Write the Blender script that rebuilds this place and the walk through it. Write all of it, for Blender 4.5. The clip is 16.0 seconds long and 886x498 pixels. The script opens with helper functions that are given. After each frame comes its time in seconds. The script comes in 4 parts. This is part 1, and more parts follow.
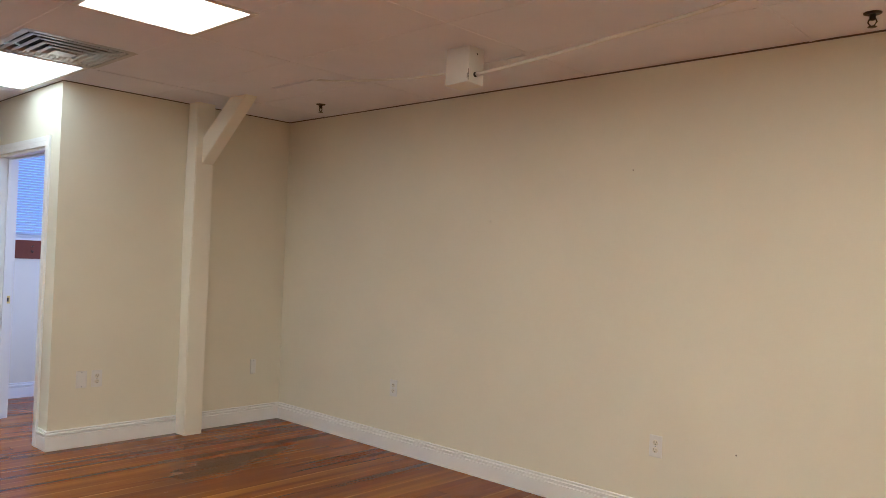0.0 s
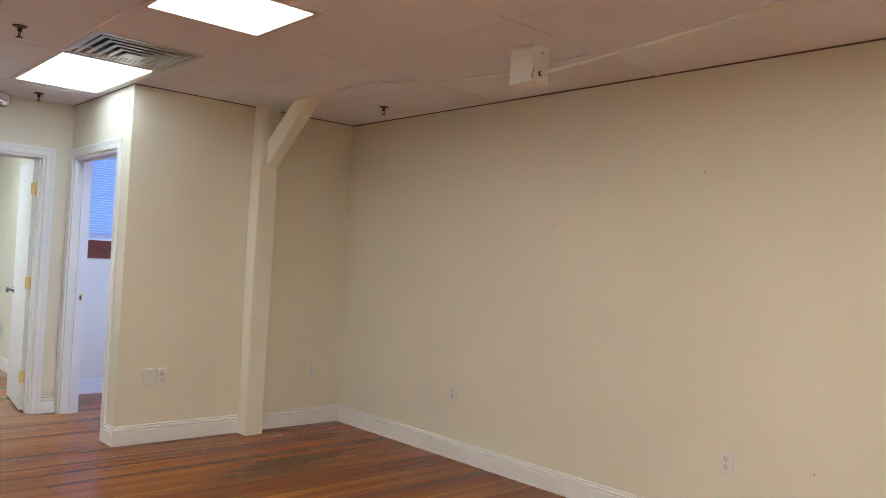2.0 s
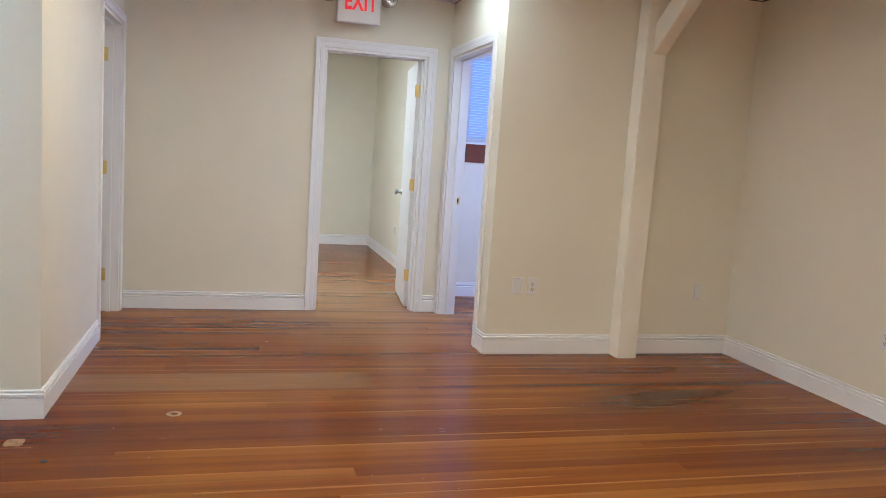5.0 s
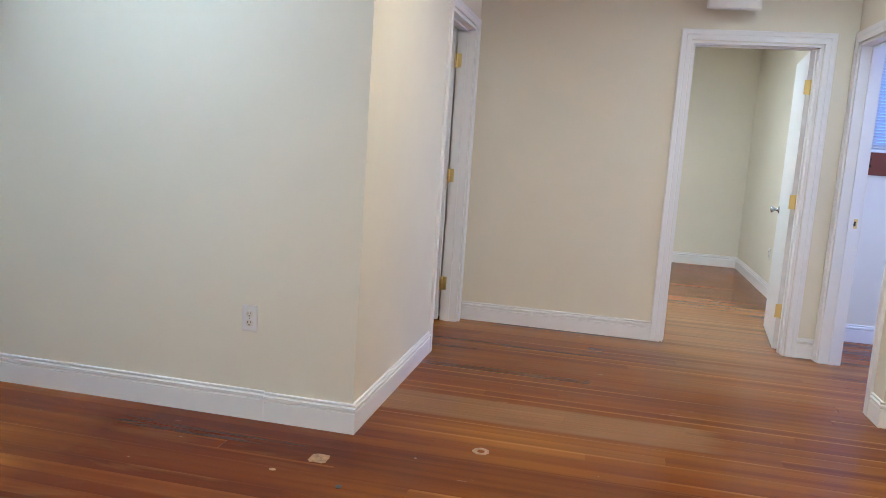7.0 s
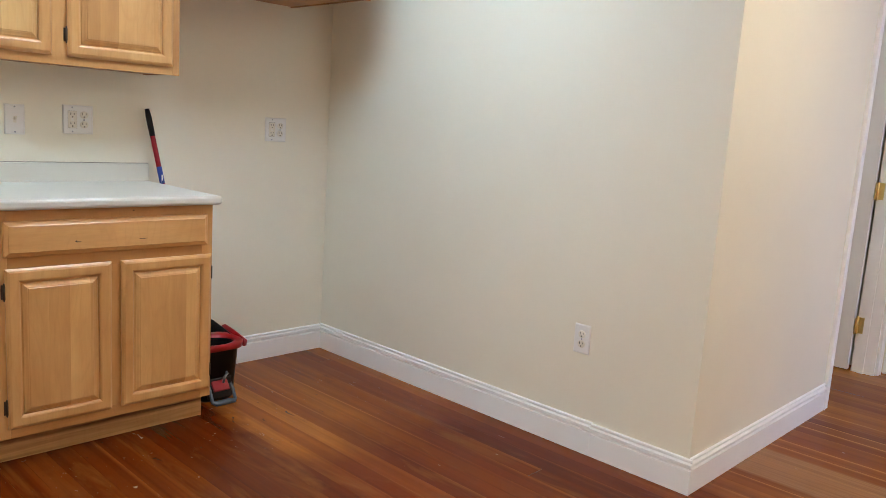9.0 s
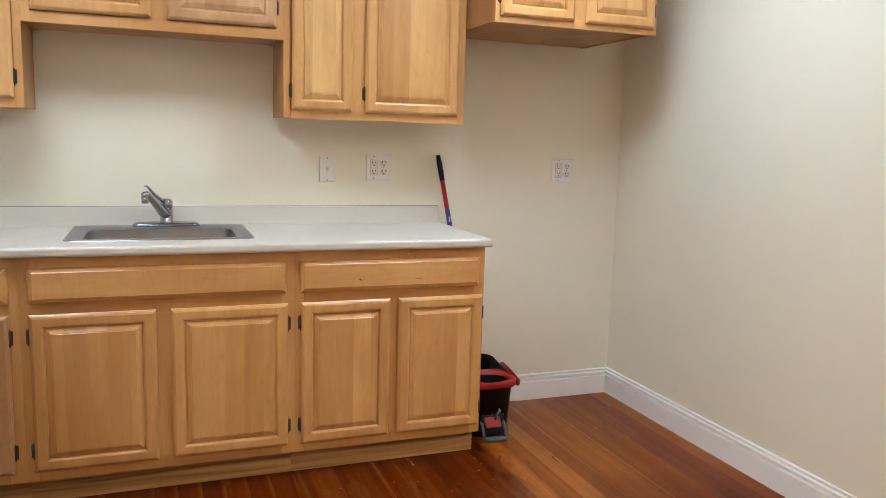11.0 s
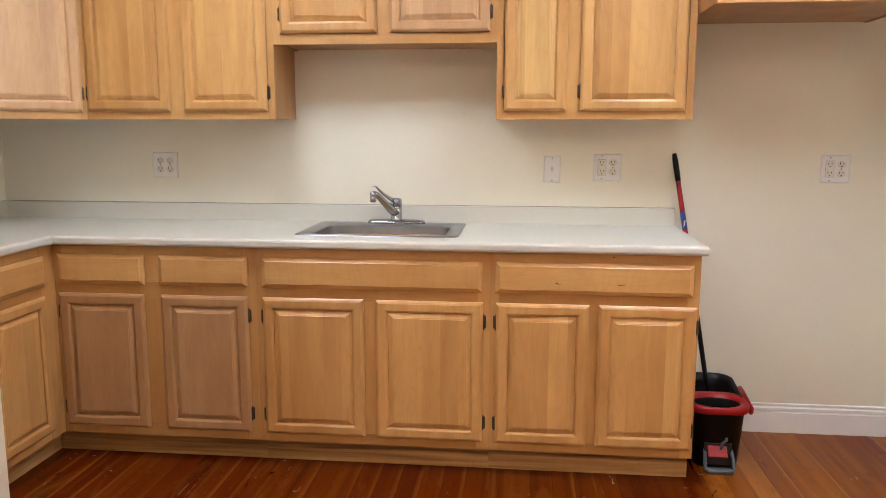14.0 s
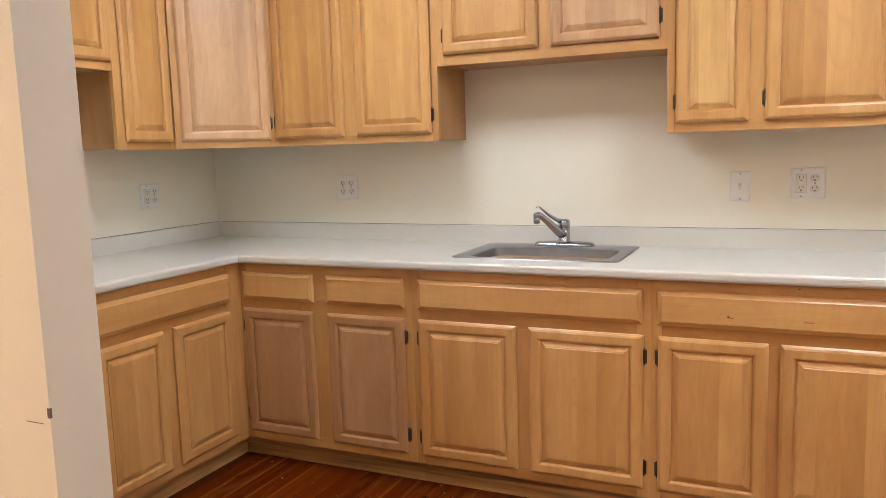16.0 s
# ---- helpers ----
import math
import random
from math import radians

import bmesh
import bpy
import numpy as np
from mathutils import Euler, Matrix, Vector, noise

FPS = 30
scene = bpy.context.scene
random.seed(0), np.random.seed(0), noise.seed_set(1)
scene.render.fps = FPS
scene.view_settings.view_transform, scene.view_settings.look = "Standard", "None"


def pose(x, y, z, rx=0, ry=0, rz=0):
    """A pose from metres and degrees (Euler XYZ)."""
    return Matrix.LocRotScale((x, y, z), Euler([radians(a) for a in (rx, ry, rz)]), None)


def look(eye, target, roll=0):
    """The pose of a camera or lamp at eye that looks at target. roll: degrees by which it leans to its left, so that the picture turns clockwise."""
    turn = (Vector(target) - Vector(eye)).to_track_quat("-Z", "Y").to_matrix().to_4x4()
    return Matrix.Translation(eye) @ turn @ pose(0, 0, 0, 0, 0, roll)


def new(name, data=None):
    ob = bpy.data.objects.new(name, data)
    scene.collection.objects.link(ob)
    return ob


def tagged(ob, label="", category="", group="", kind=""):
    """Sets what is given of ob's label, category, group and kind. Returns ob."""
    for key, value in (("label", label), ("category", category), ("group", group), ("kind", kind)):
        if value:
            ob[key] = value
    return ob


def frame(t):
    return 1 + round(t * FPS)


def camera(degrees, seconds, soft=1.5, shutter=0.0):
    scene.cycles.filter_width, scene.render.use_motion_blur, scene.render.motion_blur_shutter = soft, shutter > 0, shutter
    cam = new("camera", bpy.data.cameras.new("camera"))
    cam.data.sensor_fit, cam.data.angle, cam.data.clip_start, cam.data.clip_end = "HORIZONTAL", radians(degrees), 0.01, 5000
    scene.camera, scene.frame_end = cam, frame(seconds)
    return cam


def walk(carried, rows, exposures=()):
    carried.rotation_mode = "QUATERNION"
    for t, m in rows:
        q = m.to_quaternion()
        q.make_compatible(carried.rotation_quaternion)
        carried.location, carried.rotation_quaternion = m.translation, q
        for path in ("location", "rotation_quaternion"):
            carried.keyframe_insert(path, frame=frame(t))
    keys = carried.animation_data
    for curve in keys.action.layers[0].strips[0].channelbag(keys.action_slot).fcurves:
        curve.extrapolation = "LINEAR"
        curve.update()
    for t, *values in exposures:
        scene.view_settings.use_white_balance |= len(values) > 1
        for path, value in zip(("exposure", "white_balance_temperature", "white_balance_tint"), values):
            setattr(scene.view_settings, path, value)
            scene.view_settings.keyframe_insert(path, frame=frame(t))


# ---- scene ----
cam = camera(60.1, 16.0, soft=0.8)
PATH = [
    (0, (0.22, 0.682, 1.377), (-1.15, 2.139, 1.401), 2.3),
    (0.5, (0.234, 0.692, 1.41), (-1.163, 2.118, 1.536), 2.2),
    (1, (0.212, 0.734, 1.432), (-1.202, 2.138, 1.598), 2.3),
    (1.5, (0.207, 0.727, 1.394), (-1.232, 2.109, 1.529), 2.7),
    (2, (0.169, 0.742, 1.354), (-1.315, 2.082, 1.39), 3.1),
    (2.5, (0.087, 0.752, 1.315), (-1.457, 2.022, 1.258), 3.5),
    (3, (-0.042, 0.76, 1.295), (-1.673, 1.912, 1.183), 4.2),
    (5.5, (-0.607, 1.089, 1.265), (-2.567, 1.398, 1.013), 4.4),
    (6, (-0.804, 1.12, 1.258), (-2.786, 1.193, 1.001), 5.3),
    (6.5, (-0.935, 1.13, 1.255), (-2.912, 0.971, 0.995), 4.9),
    (7, (-1.054, 1.194, 1.26), (-2.992, 0.784, 0.982), 3.9),
    (7.5, (-1.188, 1.28, 1.273), (-3.048, 0.604, 0.983), 2.8),
    (8, (-1.302, 1.305, 1.248), (-3.073, 0.42, 0.962), 2.6),
    (8.5, (-1.448, 1.314, 1.224), (-3.08, 0.198, 0.926), 3.8),
    (9, (-1.57, 1.329, 1.226), (-2.994, -0.04, 0.912), 3.7),
    (9.5, (-1.63, 1.334, 1.263), (-2.831, -0.232, 0.942), 2.9),
    (10, (-1.686, 1.391, 1.284), (-2.687, -0.314, 0.981), 1.9),
    (12.5, (-2.064, 1.427, 1.302), (-2.388, -0.522, 0.992), 1.3),
    (13, (-2.129, 1.409, 1.312), (-2.286, -0.559, 0.988), 0.4),
    (13.5, (-2.268, 1.423, 1.322), (-2.226, -0.551, 1.005), 0.8),
    (14, (-2.423, 1.436, 1.312), (-2.218, -0.53, 1.009), 0.1),
    (14.5, (-2.507, 1.397, 1.305), (-2.188, -0.554, 1.0), -0.3),
    (15, (-2.617, 1.309, 1.304), (-2.111, -0.602, 1.004), 0.1),
    (15.5, (-2.67, 1.262, 1.313), (-1.997, -0.601, 1.037), -0.6),
    (16, (-2.717, 1.223, 1.321), (-1.898, -0.583, 1.066), -1.7),
]
TINTS = [(0, -0.26, 5850, 5), (1.5, -0.23, 5850, 5), (3, -0.13, 5800, 5), (5.5, -0.10, 5750, 7), (6.5, -0.12, 5650, 6), (8, -0.02, 5900, 8), (9, 0.04, 6200, 9), (10.2, 0.09, 6500, 11), (12.5, 0.20, 6650, 13), (14, 0.23, 6950, 17), (16, 0.19, 7000, 18)]
walk(cam, [(t, look(eye, target, roll)) for t, eye, target, roll in PATH], TINTS)

# ---- world and exposure ----
world = bpy.data.worlds.new("sky")
world.use_nodes = True
scene.world = world
wn = world.node_tree.nodes
sky = wn.new("ShaderNodeTexSky")
sky.sky_type, sky.sun_disc = "NISHITA", False
sky.sun_elevation, sky.sun_rotation = radians(35), radians(200)
world.node_tree.links.new(sky.outputs[0], wn["Background"].inputs[0])
wn["Background"].inputs[1].default_value = 0.1
PANEL_MAIN, PANEL_KITCHEN, PANEL_ROOM, SKY_GLOW = 20.0, 29.0, 24.0, 2.6


# ---- materials ----
def node(nt, kind, **inputs):
    n = nt.nodes.new(kind)
    for k, v in inputs.items():
        n.inputs[k.replace("_", " ")].default_value = v
    return n


def ramp(nt, fac, stops):
    r = nt.nodes.new("ShaderNodeValToRGB")
    els = r.color_ramp.elements
    while len(els) < len(stops):
        els.new(0.5)
    for e, (p, c) in zip(els, stops):
        e.position, e.color = p, (*c, 1)
    nt.links.new(fac, r.inputs[0])
    return r.outputs[0]


def mix(nt, fac, a, b, mode="MIX"):
    m = nt.nodes.new("ShaderNodeMix")
    m.data_type, m.blend_type = "RGBA", mode
    for s, v in ((m.inputs[0], fac), (m.inputs[6], a), (m.inputs[7], b)):
        if hasattr(v, "links"):
            nt.links.new(v, s)
        elif isinstance(v, (int, float)):
            s.default_value = v
        else:
            s.default_value = (*v, 1)
    return m.outputs[2]


def calc(nt, op, a, b=0.0, c=0.0):
    m = nt.nodes.new("ShaderNodeMath")
    m.operation = op
    for s, v in zip(m.inputs, (a, b, c)):
        if hasattr(v, "links"):
            nt.links.new(v, s)
        else:
            s.default_value = v
    return m.outputs[0]


def mapped(nt, coords="Position", scale=(1, 1, 1), offset=None):
    if coords == "Position":
        src = nt.nodes.new("ShaderNodeNewGeometry").outputs["Position"]
    else:
        src = nt.nodes.new("ShaderNodeTexCoord").outputs[coords]
    mp = nt.nodes.new("ShaderNodeMapping")
    mp.inputs["Scale"].default_value = scale
    nt.links.new(src, mp.inputs["Vector"])
    if offset is not None:
        nt.links.new(offset, mp.inputs["Location"])
    return mp.outputs[0]


def noise_of(nt, vec, scale, detail=3.0, rough=0.55, warp=0.0):
    n = node(nt, "ShaderNodeTexNoise", Scale=scale, Detail=detail, Roughness=rough, Distortion=warp)
    nt.links.new(vec, n.inputs["Vector"])
    return n.outputs["Fac"]


def shell(name):
    m = bpy.data.materials.new(name)
    m.use_nodes = True
    return m, m.node_tree, m.node_tree.nodes["Principled BSDF"]


def bump(nt, bsdf, height, strength=0.2, distance=0.002):
    b = node(nt, "ShaderNodeBump", Strength=strength, Distance=distance)
    nt.links.new(height, b.inputs["Height"])
    nt.links.new(b.outputs[0], bsdf.inputs["Normal"])


def painted(name, color, rough=0.5, vary=0.06, relief=0.12, scale=120.0):
    """Paint: faint mottling at two scales and a fine roller or brush texture."""
    m, nt, b = shell(name)
    p = mapped(nt)
    big, fine = noise_of(nt, p, 1.3, 4), noise_of(nt, p, scale, 2)
    dark = tuple(c * (1 - vary) for c in color)
    light = tuple(min(1, c * (1 + vary * 0.6)) for c in color)
    nt.links.new(ramp(nt, big, [(0.3, dark), (0.7, light)]), b.inputs["Base Color"])
    nt.links.new(calc(nt, "MULTIPLY_ADD", fine, 0.15, rough - 0.07), b.inputs["Roughness"])
    bump(nt, b, fine, relief, 0.0015)
    return m


def plain(name, color, rough=0.4, metal=0.0, vary=0.08, scale=60.0, relief=0.05, sheen=0.16):
    m, nt, b = shell(name)
    p = mapped(nt)
    n, big = noise_of(nt, p, scale, 3), noise_of(nt, p, scale / 12, 3)
    nt.links.new(ramp(nt, big, [(0.25, tuple(c * (1 - vary) for c in color)), (0.75, tuple(min(1, c * (1 + vary)) for c in color))]), b.inputs["Base Color"])
    nt.links.new(calc(nt, "MULTIPLY_ADD", n, sheen, rough - sheen / 2), b.inputs["Roughness"])
    b.inputs["Metallic"].default_value = metal
    bump(nt, b, n, relief, 0.001)
    return m


def glowing(name, color, strength):
    m, nt, b = shell(name)
    b.inputs["Base Color"].default_value = (0.8, 0.8, 0.8, 1)
    b.inputs["Emission Color"].default_value = (*color, 1)
    b.inputs["Emission Strength"].default_value = strength
    return m


def wood(name, stretch, light, mid, dark, rough=0.34, coat=0.25, staves=0.0):
    """Clear-finished maple: long soft grain, faint flecks, a tone of its own for each piece; panels are glued up from staves."""
    m, nt, b = shell(name)
    info = nt.nodes.new("ShaderNodeObjectInfo")
    off = nt.nodes.new("ShaderNodeCombineXYZ")
    for i, f in enumerate((7.3, 3.1, 11.7)):
        nt.links.new(calc(nt, "MULTIPLY", info.outputs["Random"], f), off.inputs[i])
    shift = off.outputs[0]
    if staves:
        xyz = nt.nodes.new("ShaderNodeSeparateXYZ")
        nt.links.new(mapped(nt, "Object", (1, 1, 1)), xyz.inputs[0])
        at = calc(nt, "ADD", calc(nt, "MULTIPLY", xyz.outputs[0], 1.0 / staves), calc(nt, "MULTIPLY", info.outputs["Random"], 53.0))
        chance = nt.nodes.new("ShaderNodeTexWhiteNoise")
        chance.noise_dimensions = "1D"
        nt.links.new(calc(nt, "FLOOR", at), chance.inputs["W"])
        more = nt.nodes.new("ShaderNodeVectorMath")
        nt.links.new(off.outputs[0], more.inputs[0])
        nt.links.new(chance.outputs["Color"], more.inputs[1])
        shift = more.outputs[0]
    p = mapped(nt, "Object", stretch, shift)
    broad, grain = noise_of(nt, p, 1.1, 3, 0.5, 0.6), noise_of(nt, p, 16.0, 4, 0.6)
    blot = noise_of(nt, mapped(nt, "Object", (1, 1, 0.6), shift), 6.0, 3)
    flame = noise_of(nt, mapped(nt, "Object", (2.4, 2.4, 0.5), shift), 2.2, 2, 0.5, 1.2)
    base = ramp(nt, broad, [(0.28, dark), (0.5, mid), (0.72, light)])
    fine = ramp(nt, grain, [(0.3, (0.80, 0.74, 0.68)), (0.6, (1.03, 1.03, 1.03))])
    col = mix(nt, 0.24, base, fine, "MULTIPLY")
    col = mix(nt, 0.30, col, ramp(nt, blot, [(0.35, (0.78, 0.70, 0.60)), (0.65, (1.04, 1.04, 1.04))]), "MULTIPLY")
    rings_ = calc(nt, "PINGPONG", calc(nt, "MULTIPLY", flame, 9.0), 0.5)
    col = mix(nt, 0.15, col, ramp(nt, rings_, [(0.0, (0.74, 0.64, 0.52)), (0.16, (1, 1, 1)), (0.5, (1.05, 1.05, 1.05))]), "MULTIPLY")
    if staves:
        col = mix(nt, 1.0, col, ramp(nt, chance.outputs["Value"], [(0.0, (0.95, 0.93, 0.91)), (0.4, (1.0, 0.99, 0.98)), (1.0, (1.08, 1.09, 1.09))]), "MULTIPLY")
    tone = ramp(nt, info.outputs["Random"], [(0.0, (0.90, 0.86, 0.83)), (0.5, (1.0, 0.99, 0.98)), (1.0, (1.07, 1.09, 1.10))])
    nt.links.new(mix(nt, 1.0, col, tone, "MULTIPLY"), b.inputs["Base Color"])
    nt.links.new(calc(nt, "MULTIPLY_ADD", grain, 0.14, rough - 0.07), b.inputs["Roughness"])
    b.inputs["Coat Weight"].default_value, b.inputs["Coat Roughness"].default_value = coat, 0.22
    bump(nt, b, grain, 0.08, 0.0008)
    return m


def floor_wood(name):
    """Old varnished strip flooring: a tone for each board, long grain, pale edges, worn and stained places."""
    m, nt, b = shell(name)
    info, geo = nt.nodes.new("ShaderNodeObjectInfo"), nt.nodes.new("ShaderNodeNewGeometry")
    rnd = calc(nt, "FRACT", calc(nt, "ADD", info.outputs["Random"], geo.outputs["Random Per Island"]))
    off = nt.nodes.new("ShaderNodeCombineXYZ")
    nt.links.new(calc(nt, "MULTIPLY", rnd, 37.0), off.inputs[0])
    nt.links.new(calc(nt, "MULTIPLY", rnd, 91.0), off.inputs[1])
    plan = mapped(nt)
    axes = nt.nodes.new("ShaderNodeSeparateXYZ")
    nt.links.new(plan, axes.inputs[0])
    px, py = axes.outputs[0], axes.outputs[1]

    def rough_line(scale, detail, amount, sx=1.0, sy=0.5):
        return calc(nt, "MULTIPLY", calc(nt, "SUBTRACT", noise_of(nt, mapped(nt, "Position", (sx, sy, 1)), scale, detail), 0.5), amount)

    def above(value, edge, soft, wobble):
        v = calc(nt, "ADD", calc(nt, "SUBTRACT", value, edge), wobble)
        return calc(nt, "MINIMUM", calc(nt, "MAXIMUM", calc(nt, "MULTIPLY_ADD", v, 1.0 / soft, 0.5), 0.0), 1.0)

    def both(p, q):
        return calc(nt, "MULTIPLY", p, q)

    def unlike(p):
        return calc(nt, "SUBTRACT", 1.0, p)

    def blot(x, y, kx, ky, inner, outer, ragged, top):
        """An oval patch with a ragged outline, long along the boards."""
        far = nt.nodes.new("ShaderNodeVectorMath")
        far.operation = "DISTANCE"
        nt.links.new(mapped(nt, "Position", (kx, ky, 0)), far.inputs[0])
        far.inputs[1].default_value = (x * kx, y * ky, 0)
        return ramp(nt, calc(nt, "ADD", far.outputs["Value"], ragged), [(inner, (top,) * 3), (outer, (0.0,) * 3)])

    long_grain = noise_of(nt, mapped(nt, "Position", (14, 0.25, 1), off.outputs[0]), 1.5, 2, 0.5)
    fine = noise_of(nt, mapped(nt, "Position", (60, 0.7, 1), off.outputs[0]), 1.5, 2, 0.5)
    tone = ramp(nt, rnd, [(0.0, (0.160, 0.039, 0.004)), (0.4, (0.206, 0.055, 0.005)), (0.85, (0.236, 0.069, 0.007)), (1.0, (0.290, 0.100, 0.015))])
    # wide drifts of redder and yellower varnish
    drift = noise_of(nt, mapped(nt, "Position", (1.0, 0.45, 1)), 1.4, 3, 0.5, 0.6)
    col = mix(nt, 1.0, tone, ramp(nt, drift, [(0.32, (0.94, 0.78, 0.72)), (0.52, (1.0, 1.0, 1.0)), (0.70, (1.10, 1.20, 1.25))]), "MULTIPLY")
    col = mix(nt, 0.46, col, ramp(nt, long_grain, [(0.28, (0.50, 0.40, 0.34)), (0.48, (1.02, 0.99, 0.95)), (0.70, (1.4, 1.46, 1.45))]), "MULTIPLY")
    col = mix(nt, 0.16, col, ramp(nt, fine, [(0.32, (0.6, 0.52, 0.45)), (0.58, (1.06, 1.06, 1.06))]), "MULTIPLY")
    # thin pale edges here and there along the boards, and dark open joints
    across = calc(nt, "FRACT", calc(nt, "MULTIPLY", calc(nt, "ADD", px, 10.72), 1.0 / 0.0825))
    streak = noise_of(nt, mapped(nt, "Position", (12.12, 0.30, 1), off.outputs[0]), 1.2, 2, 0.5)
    pale = mix(nt, 1.0, ramp(nt, across, [(0.0, (0.75,) * 3), (0.10, (0.55,) * 3), (0.24, (0.0,) * 3)]), ramp(nt, streak, [(0.50, (0.0,) * 3), (0.62, (1.0,) * 3)]), "MULTIPLY")
    col = mix(nt, pale, col, (0.46, 0.190, 0.040))
    joint = mix(nt, 1.0, ramp(nt, across, [(0.90, (0.0,) * 3), (0.97, (0.3,) * 3)]), ramp(nt, streak, [(0.36, (1.0,) * 3), (0.44, (0.0,) * 3)]), "MULTIPLY")
    col = mix(nt, joint, col, (0.05, 0.018, 0.006))
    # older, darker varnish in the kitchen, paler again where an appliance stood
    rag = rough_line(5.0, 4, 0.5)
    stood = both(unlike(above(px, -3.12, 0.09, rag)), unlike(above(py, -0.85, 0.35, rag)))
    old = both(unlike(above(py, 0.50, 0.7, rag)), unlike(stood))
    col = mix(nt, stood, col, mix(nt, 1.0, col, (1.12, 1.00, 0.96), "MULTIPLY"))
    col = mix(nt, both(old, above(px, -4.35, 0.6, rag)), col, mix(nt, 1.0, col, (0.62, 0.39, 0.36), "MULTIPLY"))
    cloud = noise_of(nt, mapped(nt, "Position", (5.5, 1.1, 1), off.outputs[0]), 1.6, 4, 0.6, 0.8)
    kitchen = unlike(above(py, 0.30, 0.5, rag))
    col = mix(nt, both(kitchen, ramp(nt, cloud, [(0.55, (0.0,) * 3), (0.74, (0.5,) * 3)])), col, (0.25, 0.082, 0.018))
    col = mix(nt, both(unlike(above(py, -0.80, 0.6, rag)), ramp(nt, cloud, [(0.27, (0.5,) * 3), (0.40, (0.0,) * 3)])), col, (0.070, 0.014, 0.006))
    # darker and redder along the base units
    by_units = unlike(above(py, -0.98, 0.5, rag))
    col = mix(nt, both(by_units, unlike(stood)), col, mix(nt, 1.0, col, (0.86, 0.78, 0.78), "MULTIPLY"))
    scuff = noise_of(nt, mapped(nt, "Position", (1.6, 1.0, 1)), 26.0, 3, 0.6, 1.5)
    col = mix(nt, both(by_units, ramp(nt, scuff, [(0.69, (0.0,) * 3), (0.73, (0.55,) * 3)])), col, (0.40, 0.33, 0.28))
    chips = noise_of(nt, mapped(nt, "Position", (3.0, 1.0, 1)), 11.0, 2, 0.5, 0.8)
    col = mix(nt, both(by_units, ramp(nt, chips, [(0.24, (0.85,) * 3), (0.29, (0.0,) * 3)])), col, (0.022, 0.010, 0.006))
    # bare strip of worn boards before the alcove, and trodden grey boards before the doors
    strip = both(both(above(px, -4.705, 0.02, 0.0), unlike(above(px, -4.41, 0.02, 0.0))), unlike(above(py, 1.76, 0.12, rough_line(4.0, 3, 0.3, 5.0, 0.4))))
    col = mix(nt, both(strip, 0.6), col, mix(nt, 0.4, (0.31, 0.165, 0.070), ramp(nt, fine, [(0.35, (0.55, 0.5, 0.45)), (0.6, (1.15, 1.15, 1.15))]), "MULTIPLY"))
    tread = blot(-7.0, 2.0, 0.40, 0.78, 0.15, 0.80, rough_line(1.5, 2, 0.5, 6, 0.5), 0.62)
    col = mix(nt, tread, col, mix(nt, 0.5, (0.30, 0.180, 0.098), ramp(nt, long_grain, [(0.35, (0.55, 0.5, 0.45)), (0.6, (1.25, 1.2, 1.15))]), "MULTIPLY"))
    # dark water stains beside the post
    ragged = rough_line(2.0, 4, 0.62, 6, 0.7)
    col = mix(nt, blot(-4.20, 3.45, 2.0, 0.62, 0.02, 0.36, ragged, 0.8), col, (0.046, 0.021, 0.008))
    col = mix(nt, blot(-4.02, 3.12, 1.9, 0.55, 0.02, 0.38, ragged, 0.6), col, (0.050, 0.024, 0.010))
    # scuffs where the varnish has gone grey, scattered flecks of old paint
    worn = ramp(nt, noise_of(nt, mapped(nt, "Position", (1.3, 0.35, 1)), 1.1, 5, 0.6), [(0.58, (0.0,) * 3), (0.76, (0.3,) * 3)])
    col = mix(nt, worn, col, (0.24, 0.115, 0.045))
    flecks = ramp(nt, noise_of(nt, mapped(nt, "Position", (1, 0.6, 1)), 26.0, 2, 0.5), [(0.75, (0.0,) * 3), (0.775, (0.6,) * 3)])
    col = mix(nt, flecks, col, (0.40, 0.30, 0.22))
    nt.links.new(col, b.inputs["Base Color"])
    wear = calc(nt, "MULTIPLY_ADD", noise_of(nt, plan, 2.2, 4), 0.15, 0.115)
    nt.links.new(calc(nt, "ADD", wear, calc(nt, "MULTIPLY", fine, 0.08)), b.inputs["Roughness"])
    b.inputs["Specular IOR Level"].default_value = 0.16
    cup = calc(nt, "MULTIPLY", calc(nt, "PINGPONG", across, 0.5), calc(nt, "MULTIPLY", streak, 3.0))
    bump(nt, b, calc(nt, "ADD", cup, calc(nt, "MULTIPLY", fine, 0.3)), 0.16, 0.001)
    return m


WALL = painted("cream_wall_paint", (0.782, 0.742, 0.612), 0.55, 0.04, 0.1)
TRIM = painted("white_trim_paint", (0.85, 0.85, 0.84), 0.34, 0.03, 0.05, 60)
DOORPAINT = painted("white_door_paint", (0.76, 0.76, 0.75), 0.36, 0.03, 0.05, 50)
POSTPAINT = painted("cream_post_paint", (0.85, 0.81, 0.69), 0.42, 0.05, 0.25, 30)
TILE = painted("ceiling_tile", (0.83, 0.83, 0.89), 0.9, 0.05, 0.5, 240)
TBAR = plain("ceiling_grid_metal", (0.74, 0.71, 0.69), 0.5)
DARK = plain("dark_void", (0.02, 0.018, 0.016), 0.9)
MAPLE_V = wood("maple_upright_grain", (9, 9, 0.9), (0.66, 0.378, 0.142), (0.60, 0.318, 0.110), (0.52, 0.256, 0.081))
